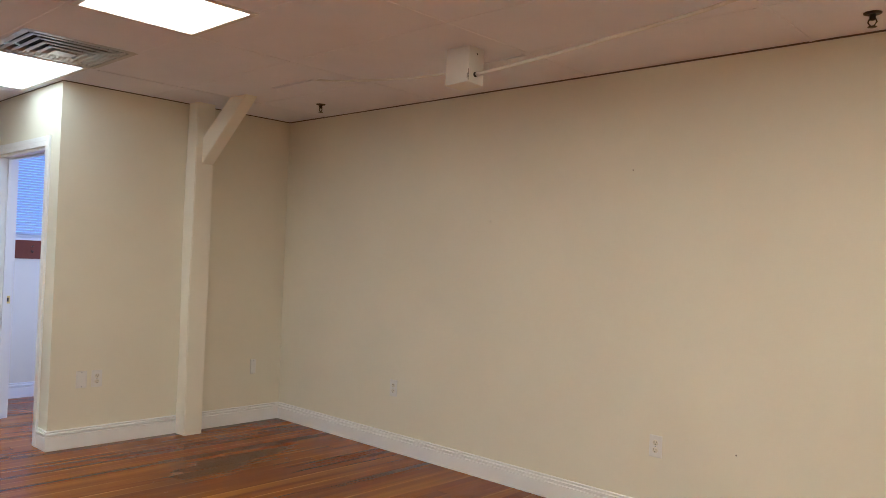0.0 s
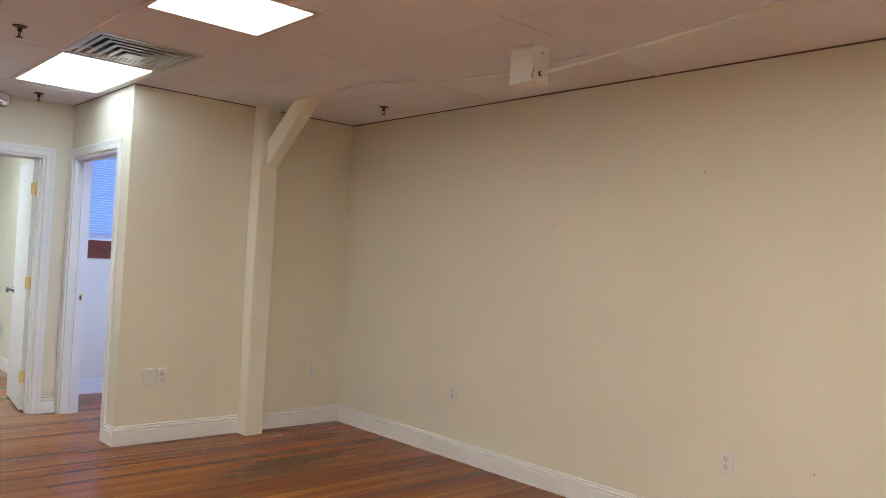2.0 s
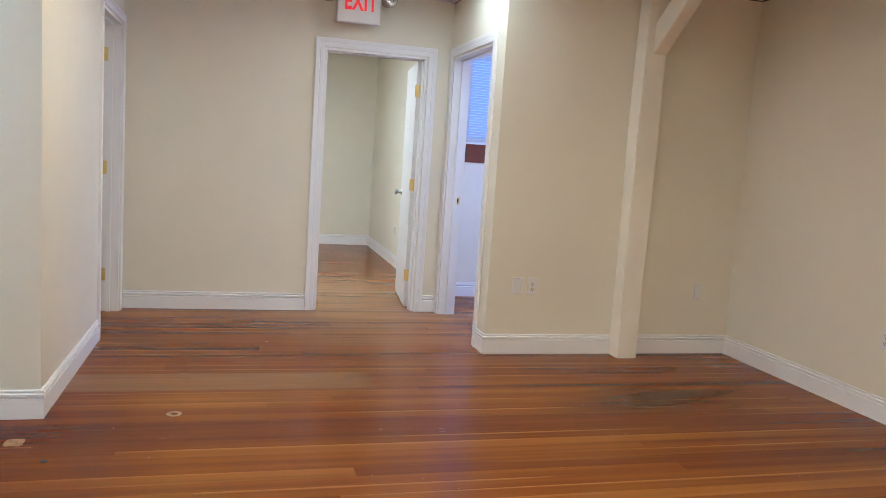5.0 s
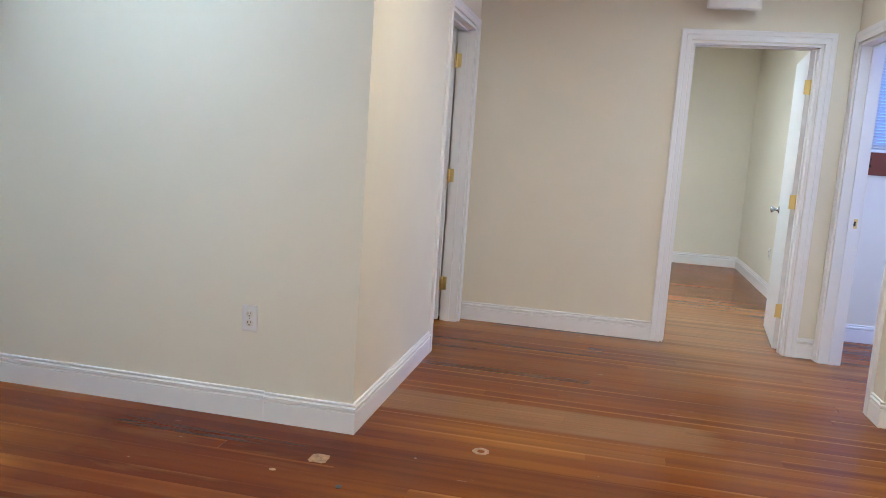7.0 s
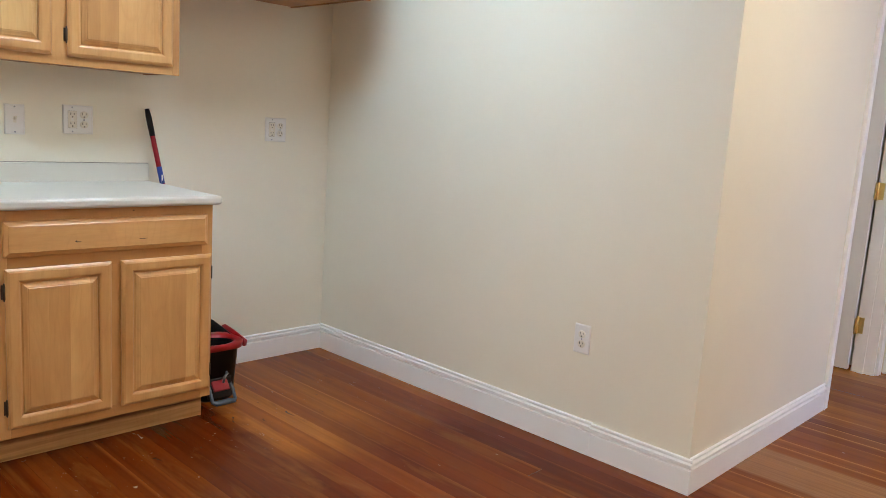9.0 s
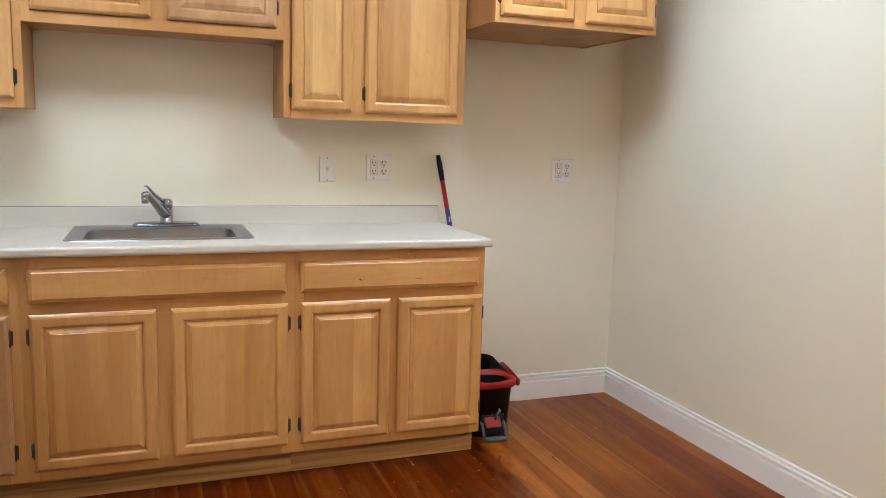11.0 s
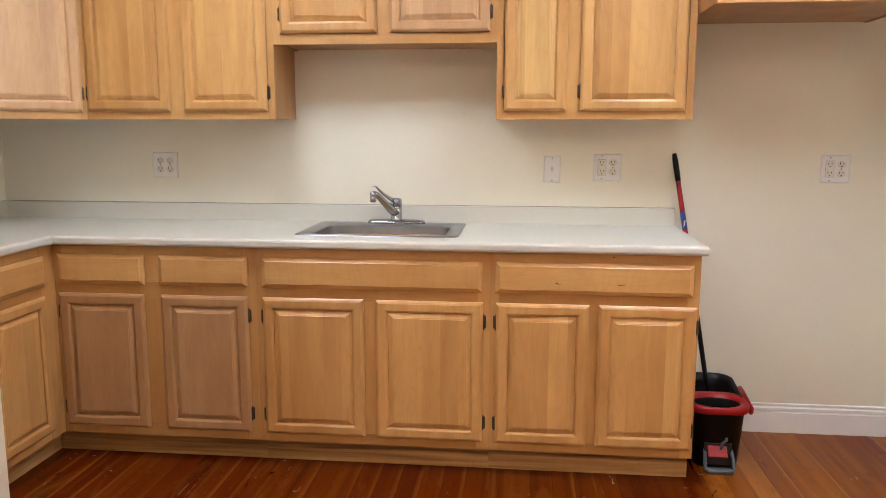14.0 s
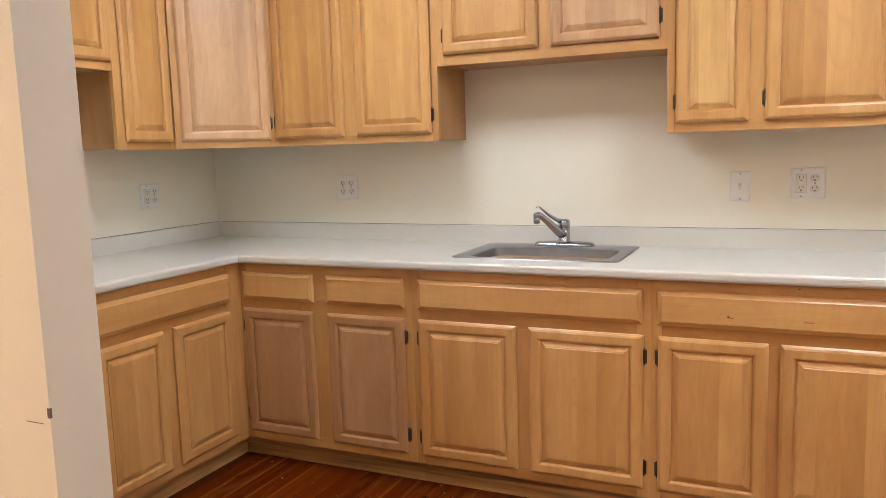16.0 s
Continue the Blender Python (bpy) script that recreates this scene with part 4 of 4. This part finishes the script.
part("frame", square_ring(0.297, -0.004, 0.262, -0.006, 0.01), SILVER, vent)
for i, a in enumerate((0.250, 0.202, 0.154, 0.106)):
    z = -0.008 - 0.004 * i
    bm = square_ring(a, z, a - 0.021, z - 0.001, 0.003)
    joined(bm, square_ring(a - 0.021, z - 0.001, a - 0.038, z + 0.03, 0.002))
    part("louvre", bm, SILVER, vent)
part("core", box(-0.058, 0.058, -0.058, 0.058, -0.026, -0.020, 0.002), SILVER, vent)
part("duct", boxes((-0.29, 0.29, -0.29, 0.29, 0.05, 0.055)), DARK, vent, "dark duct opening")

# ---- sprinklers ----
def sprinkler(x, y):
    s = thing("fire_sprinkler", pose(x, y, H), "small bronze fire sprinkler head under the ceiling", "sprinkler", "sprinklers")
    part("escutcheon", lathe([(0.036, 0.0), (0.034, -0.004), (0.018, -0.008), (0.016, -0.006)][::-1], 20), BRONZE, s)
    part("body", lathe([(0.009, -0.03), (0.012, -0.026), (0.012, -0.004)], 12), BRONZE, s)
    part("arm", tube([(0.011, 0, -0.024), (0.017, 0, -0.038), (0.006, 0, -0.054), (-0.006, 0, -0.054), (-0.017, 0, -0.038), (-0.011, 0, -0.024)], 0.0028, 6), BRONZE, s)
    part("deflector", lathe([(0.002, -0.060), (0.017, -0.059), (0.018, -0.057), (0.003, -0.054)], 14), BRONZE, s)
    return s


for x, y in ((-4.246, 1.712), (-6.118, 2.279), (-4.244, 4.078), (-0.67, 4.148)):
    sprinkler(x, y)

# ---- exit sign with emergency lamp heads ----
sign = thing("exit_sign", pose(-6.245, 1.838, 2.322), "white exit sign with red letters hanging below the ceiling", "exit sign")
part("housing", box(-0.03, 0.028, -0.158, 0.158, -0.128, 0.122, 0.006), PLASTIC, sign)
part("canopy", box(-0.02, 0.02, -0.07, 0.07, 0.118, 0.133, 0.002), PLASTIC, sign)
part("face_plate", box(0.0275, 0.031, -0.150, 0.150, -0.12, 0.114, 0.001), PLASTIC, sign)
txt = bpy.data.curves.new("letters", "FONT")
txt.body, txt.size, txt.align_x, txt.align_y, txt.extrude, txt.offset, txt.space_character = "EXIT", 0.165, "CENTER", "CENTER", 0.0012, 0.0052, 1.1
tob = bpy.data.objects.new("letters_curve", txt)
scene.collection.objects.link(tob)
bpy.context.view_layer.update()
me = bpy.data.meshes.new_from_object(tob.evaluated_get(bpy.context.evaluated_depsgraph_get()))
bpy.data.objects.remove(tob)
bpy.data.curves.remove(txt)
me.materials.clear()
me.materials.append(EXITRED)
letters = new("letters", me)
letters.parent = sign
letters.matrix_local = pose(0.0325, 0.012, 0.018, 90, 0, 90) @ Matrix.Diagonal((0.66, 1.05, 1, 1))
tagged(letters, "glowing red letters")
GLASSY = plain("smoky_plastic", (0.34, 0.31, 0.27), 0.25)
BULB = plain("lamp_reflector", (0.85, 0.83, 0.8), 0.12, 0.8, 0.3, 14)
for s in (-1, 1):
    head = part("lamp_head", moved(lathe([(0.002, -0.034), (0.024, -0.03), (0.034, -0.01), (0.037, 0.012), (0.037, 0.018), (0.034, 0.02)], 20), pose(0.012, s * 0.222, 0.058, 0, 78, s * 20) @ Matrix.Scale(1.55, 4)), GLASSY, sign, "round emergency lamp head")
    part("lens", moved(lathe([(0.033, 0.018), (0.03, 0.022), (0.012, 0.026), (0.002, 0.0265)], 20), pose(0.012, s * 0.222, 0.058, 0, 78, s * 20) @ Matrix.Scale(1.55, 4)), BULB, head, "clear reflector lens")
    part("arm", tube([(0.0, s * 0.155, 0.055), (0.004, s * 0.185, 0.055)], 0.009, 8), PLASTIC, sign)

# ---- junction box on the ceiling, with its cable ----
jb = thing("junction_box", pose(-2.418, 3.600, H), "white painted metal junction box fixed under the ceiling", "junction box")
bm = rings([[(-0.078, -0.060, 0.0), (0.078, -0.060, 0.0), (0.078, 0.060, 0.0), (-0.078, 0.060, 0.0)], [(-0.082, -0.062, -0.19), (0.070, -0.058, -0.182), (0.074, 0.060, -0.19), (-0.078, 0.060, -0.192)]])
bmesh.ops.bevel(bm, geom=bm.edges[:], offset=0.003, segments=1, affect="EDGES")
part("body", bm, PLASTIC, jb)
part("knockout", moved(lathe([(0.0135, 0), (0.0135, 0.003), (0.010, 0.004), (0.002, 0.0042)], 16), pose(0.0745, -0.006, -0.14, 0, 90, 0)), SLOT, jb)
part("screw_hole", moved(lathe([(0.005, 0), (0.005, 0.002), (0.001, 0.0022)], 10), pose(0.0765, 0.002, -0.035, 0, 90, 0)), SLOT, jb)
part("seam", boxes((0.0705, 0.073, -0.056, -0.0535, -0.175, -0.10), (0.068, 0.0705, -0.0615, -0.0585, -0.165, -0.14)), SLOT, jb)
cable = thing("ceiling_cable", pose(0, 0, 0), "white painted cable sagging under the ceiling", "cable")
part("cable_run", tube([(-2.335, 3.594, 2.315), (-2.2, 3.597, 2.322), (-1.9, 3.605, 2.345), (-1.5, 3.62, 2.385), (-1.15, 3.635, 2.425), (-0.95, 3.645, 2.46)], 0.009, 8), PLASTIC, cable)
part("cable_run", tube([(-2.5, 3.60, 2.345), (-2.8, 3.597, 2.358), (-3.2, 3.592, 2.395), (-3.5, 3.588, 2.43), (-3.66, 3.586, 2.46)], 0.007, 8), PLASTIC, cable)

# ---- window room: window, blind, coat rail ----
win = thing("window_1", pose(BX, WIN[0], WIN[2]), "white window with half-open blinds and blue daylight", "window", "", "structure")
ww, wh = WIN[1] - WIN[0], WIN[3] - WIN[2]
part("window_frame", boxes((-0.12, -0.075, 0, 0.045, 0, wh), (-0.12, -0.075, ww - 0.045, ww, 0, wh), (-0.12, -0.075, 0.045, ww - 0.045, 0, 0.045), (-0.12, -0.075, 0.045, ww - 0.045, wh - 0.045, wh), (-0.115, -0.08, ww / 2 - 0.02, ww / 2 + 0.02, 0.045, wh - 0.045)), TRIM, win)
part("window_sill", box(-0.07, 0.03, -0.04, ww + 0.04, -0.022, 0.0, 0.004), TRIM, win)
GLASS, nt, b = shell("window_glass")
b.inputs["Transmission Weight"].default_value, b.inputs["Roughness"].default_value, b.inputs["IOR"].default_value = 1.0, 0.02, 1.45
for y0, y1 in ((0.046, ww / 2 - 0.021), (ww / 2 + 0.021, ww - 0.046)):
    pane = part("pane", box(-0.1, -0.096, y0, y1, 0.046, wh - 0.046), GLASS, win, "clear glass pane")
    pane.visible_shadow = False
blind = thing("window_blind", pose(BX - 0.02, WIN[0] + 0.012, WIN[2]), "white slatted window blind hanging half open", "blind")
SLAT, nt, b = shell("blind_slat")
b.inputs["Base Color"].default_value, b.inputs["Roughness"].default_value = (0.78, 0.8, 0.84, 1), 0.4
tr = node(nt, "ShaderNodeBsdfTranslucent", Color=(0.7, 0.78, 0.9, 1))
mx = node(nt, "ShaderNodeMixShader", Fac=0.45)
nt.links.new(b.outputs[0], mx.inputs[1])
nt.links.new(tr.outputs[0], mx.inputs[2])
nt.links.new(mx.outputs[0], nt.nodes["Material Output"].inputs["Surface"])
part("head_rail", box(-0.02, 0.02, 0, ww - 0.024, wh - 0.035, wh - 0.004, 0.002), PLASTIC, blind)
part("bottom_rail", box(-0.012, 0.012, 0, ww - 0.024, 0.008, 0.022, 0.002), PLASTIC, blind)
slat_me = None
for i in range(31):
    if slat_me is None:
        bm = moved(rings([[(-0.0125, y, -0.0002), (-0.004, y, 0.0018), (0.004, y, 0.0018), (0.0125, y, -0.0002), (0.0125, y, 0.0004), (0.004, y, 0.0024), (-0.004, y, 0.0024), (-0.0125, y, 0.0004)] for y in (0, ww - 0.024)]), pose(0, 0, 0, 0, 52, 0))
        ob = part("slat", bm, SLAT, blind)
        slat_me = ob.data
    else:
        ob = new("slat", slat_me)
        ob.parent = blind
    ob.location = (0, 0, 0.04 + i * 0.0228)
structure("backdrop", boxes((BX - 0.95, BX - 0.9, 2.9, WIN[1] + 2.2, 0.2, 3.6)), SKYGLOW, "plain daylight beyond the window", "backdrop")
day = bpy.data.lights.new("window_daylight", "AREA")
day.shape, day.size, day.size_y, day.energy, day.color = "RECTANGLE", WN[1] - WN[0], WN[3] - WN[2], 62.0, (0.46, 0.54, 1.0)
day_ob = new("window_daylight", day)
day_ob.matrix_world = look(((WN[0] + WN[1]) / 2, BY1 + 0.06, (WN[2] + WN[3]) / 2), ((WN[0] + WN[1]) / 2, 2.0, (WN[2] + WN[3]) / 2))
rail = thing("coat_rail", pose(BX, 3.28, 1.312), "dark red-brown wooden coat rail with hooks", "coat rail")
part("board", box(0.0005, 0.02, -0.40, 0.50, -0.086, 0.086, 0.004), RAIL, rail)
for y in (-0.30, -0.15, 0.0, 0.15, 0.30):
    part("hook", tube([(0.02, y, 0.02), (0.045, y, 0.02), (0.06, y, 0.035)], 0.004, 6), BRONZE, rail)
    part("hook", tube([(0.02, y, -0.01), (0.035, y, -0.03), (0.055, y, -0.03), (0.062, y, -0.015)], 0.004, 6), BRONZE, rail)

# ---- bucket with wringer, and mop ----
bk = thing("mop_bucket", pose(-3.205, -1.665, 0) @ Matrix.Diagonal((0.93, 1, 0.97, 1)), "black mop bucket with red wringer and foot pedal", "bucket")


def tub(hx, y0, y1, z, r=0.07, lift=0.0):
    pts = rounded(-hx, hx, y0, y1, r, z, 6)
    return [(x, y, zz + lift * 0.6 * max(0.0, min(1.0, (0.02 - y) / 0.08))) for x, y, zz in pts]


part("tub", smooth(rings([tub(0.088, -0.165, 0.135, 0.0, 0.05), tub(0.094, -0.172, 0.142, 0.012, 0.055), tub(0.112, -0.188, 0.160, 0.235, 0.07, 0.03), tub(0.121, -0.196, 0.168, 0.238, 0.075, 0.04), tub(0.121, -0.196, 0.168, 0.256, 0.075, 0.062),
                           tub(0.114, -0.189, 0.161, 0.257, 0.07, 0.062), tub(0.108, -0.182, 0.154, 0.235, 0.068, 0.04), tub(0.088, -0.165, 0.136, 0.02, 0.05)])), BLACK, bk)
outer = lambda s, z, r: [(x, y, z) for x, y, z in rounded(-0.126 * s, 0.126 * s, 0.075 - 0.095 * s, 0.075 + 0.099 * s, r, z, 6)]
n_o = len(outer(1, 0, 0.07))


def hole(rx, ry, z):
    return [(rx * math.cos(2 * math.pi * (i + 0.5) / n_o + 0.12), 0.078 + ry * math.sin(2 * math.pi * (i + 0.5) / n_o + 0.12), z) for i in range(n_o)]


part("wringer_tray", smooth(rings([outer(0.96, 0.236, 0.06), outer(1.0, 0.240, 0.07), outer(1.02, 0.262, 0.072), outer(0.98, 0.267, 0.07), hole(0.103, 0.074, 0.260), hole(0.098, 0.069, 0.244)], cap=False, closed_back=False)), RED, bk, "glossy red wringer tray")
part("wringer_basket", smooth(rings([hole(0.06, 0.042, 0.11), hole(0.082, 0.056, 0.16), hole(0.099, 0.070, 0.250)], cap=False)), BLACK, bk, "black perforated wringer basket")
for s in (-1, 1):
    part("carry_grip", smooth(rings([[(s * 0.118, y, z0), (s * 0.129, y, z0 + 0.004), (s * 0.132, y, z1), (s * 0.124, y, z1 + 0.004)] for y, z0, z1 in ((-0.045, 0.272, 0.282), (-0.02, 0.25, 0.292), (0.04, 0.236, 0.285), (0.12, 0.232, 0.27), (0.155, 0.235, 0.262))])), RED, bk, "red grip lug")
part("pedal", moved(box(-0.040, 0.040, 0.0, 0.052, -0.006, 0.006, 0.004), pose(0.008, 0.145, 0.098, -50, 0, 0)), RED, bk, "red foot pedal")
part("stirrup", tube([(-0.052, 0.135, 0.085), (-0.056, 0.165, 0.05), (-0.056, 0.185, 0.012), (-0.045, 0.198, 0.010), (0.045, 0.198, 0.010), (0.058, 0.185, 0.012), (0.058, 0.165, 0.05), (0.054, 0.135, 0.085)], 0.0075, 8), GREY, bk, "grey pedal stirrup")
part("foot", box(-0.05, 0.052, 0.165, 0.205, 0.0, 0.013, 0.005), GREY, bk, "grey foot of the pedal")
part("lever", tube([(-0.03, 0.146, 0.13), (-0.026, 0.165, 0.128), (-0.008, 0.172, 0.118), (-0.004, 0.168, 0.09)], 0.006, 8), GREY, bk)
part("recess", box(-0.055, 0.06, 0.139, 0.152, 0.015, 0.11, 0.004), SLOT, bk)

mop = thing("mop", pose(0, 0, 0), "mop with red and black handle standing in the bucket", "mop")
A, B = Vector((-3.056, -1.905, 1.222)), Vector((-3.225, -1.745, 0.14))


def along(u0, u1, r):
    return tube([A.lerp(B, u0 + (u1 - u0) * k / 4) for k in range(5)], r, 12)


part("grip", along(0.0, 0.105, [0.009, 0.0120, 0.0125, 0.0120, 0.0112]), BLACK, mop, "black rubber grip")
part("upper_pole", along(0.105, 0.225, 0.0105), RED, mop, "red upper pole")
part("pole_label", along(0.225, 0.292, 0.0112), BLUE, mop, "blue printed label")
part("label_mark", moved(box(-0.003, 0.003, 0.0105, 0.0128, -0.022, 0.01), Matrix.Translation(A.lerp(B, 0.265))), PLASTIC, mop)
part("collar", along(0.292, 0.34, 0.0115), RED, mop, "red collar")
part("lower_pole", along(0.34, 0.95, 0.0100), BLACK, mop, "black lower pole")
part("mop_head", moved(lathe([(0.012, 0.06), (0.02, 0.04), (0.05, 0.015), (0.06, -0.01), (0.05, -0.05), (0.02, -0.06)], 16), Matrix.Translation(B + Vector((0, 0, 0.02)))), GREY, mop, "grey mop head")

# ---- patches and marks on the floor ----
PATCH = plain("pale_filler", (0.34, 0.18, 0.08), 0.7, 0.0, 0.5, 400, 0.4)


def floor_patch(x, y, rx, ry, label, ring_hole=0.0, square=False, seed=1):
    r = random.Random(seed)
    n = 20
    pts = []
    for i in range(n):
        a = 2 * math.pi * i / n
        k = 1 / max(abs(math.cos(a)), abs(math.sin(a))) if square else 1
        pts.append((math.cos(a) * min(k, 1.25) * r.uniform(0.9, 1.06), math.sin(a) * min(k, 1.25) * r.uniform(0.9, 1.06)))
    loops = [[(rx * u, ry * v, z) for u, v in pts] for z in (0.0, 0.0014)]
    loops.append([(rx * 0.93 * u, ry * 0.93 * v, 0.002) for u, v in pts])
    if ring_hole:
        loops.append([(rx * ring_hole * u, ry * ring_hole * v, 0.0018) for u, v in pts])
        loops.append([(rx * (ring_hole - 0.05) * u, ry * (ring_hole - 0.05) * v, 0.0) for u, v in pts])
    ob = part("floor_patch", rings(loops, cap=not ring_hole, closed_back=not ring_hole), PATCH)
    ob.location = (x, y, 0.0002)
    return tagged(ob, label, "floor patch")


floor_patch(-3.755, 0.186, 0.040, 0.036, "pale square filler patch on the wooden floor", square=True, seed=3)
floor_patch(-4.061, 0.777, 0.036, 0.036, "pale ring of filler on the wooden floor", 0.5, seed=5)
floor_patch(-3.55, 0.34, 0.016, 0.012, "small dark spot of filler on the floor", seed=8).data.materials[0] = SLOT
floor_patch(-3.60, 0.06, 0.010, 0.014, "small pale fleck of filler on the floor", seed=9)

# ---- knots in the maple, chips in the partition's paint ----
def knot(cab, x, y, zz, w, h):
    pts = [(w * math.cos(2 * math.pi * i / 10), 0.0, h * math.sin(2 * math.pi * i / 10)) for i in range(10)]
    bm = rings([[(px, 0.0, pz) for px, _, pz in pts], [(px * 0.8, -0.0004, pz * 0.8) for px, _, pz in pts]])
    ob = part("knot", bm, BRONZE, cab, "small dark knot")
    ob.location = (x, y, zz)


for x, zz, w, h in ((0.252, 0.763, 0.011, 0.0014), (0.478, 0.762, 0.016, 0.0013), (0.245, 0.766, 0.004, 0.0022)):
    knot(RIGHT_UNIT, x, -0.0387, zz, w, h)
knot(RIGHT_UNIT, 0.45, -0.0192, 0.862, 0.004, 0.002)
knot(LEFT_UNIT, 0.125, -0.0384, 0.55, 0.003, 0.003)
partition = bpy.data.objects["wall_partition"]
part("paint_chip", boxes((ST_X - 0.0012, ST_X + 0.006, ST_Y1 - 0.004, ST_Y1 + 0.0012, 0.826, 0.846)), DARK_BROWN, partition)
part("paint_crack", boxes((ST_X + 0.02, ST_X + 0.07, ST_Y1, ST_Y1 + 0.0008, 0.812, 0.8135)), CAULK, partition)
north = bpy.data.objects["wall_north"]
for x, zz in ((-1.28, 0.47), (-2.9, 1.62), (-1.9, 1.9)):
    part("nail_hole", moved(lathe([(0.004, 0.0), (0.003, 0.0008), (0.001, 0.001)], 8), pose(x, YN, zz, 90, 0, 0)), CAULK, north)

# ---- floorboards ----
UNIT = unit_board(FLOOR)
rest = bmesh.new()
rng = random.Random(11)
x = -10.72
while x < XE + 0.1:
    y = -2.05 + rng.uniform(-3.5, 0)
    ymax = 5.1 if x < -5 else 4.5
    while y < ymax:
        length = rng.choice((3.6, 4.8, 5.6, 6.6))
        a, b = max(y, -2.05), min(y + length, ymax)
        if b - a > 0.05:
            if -6.2 < x < -0.9:
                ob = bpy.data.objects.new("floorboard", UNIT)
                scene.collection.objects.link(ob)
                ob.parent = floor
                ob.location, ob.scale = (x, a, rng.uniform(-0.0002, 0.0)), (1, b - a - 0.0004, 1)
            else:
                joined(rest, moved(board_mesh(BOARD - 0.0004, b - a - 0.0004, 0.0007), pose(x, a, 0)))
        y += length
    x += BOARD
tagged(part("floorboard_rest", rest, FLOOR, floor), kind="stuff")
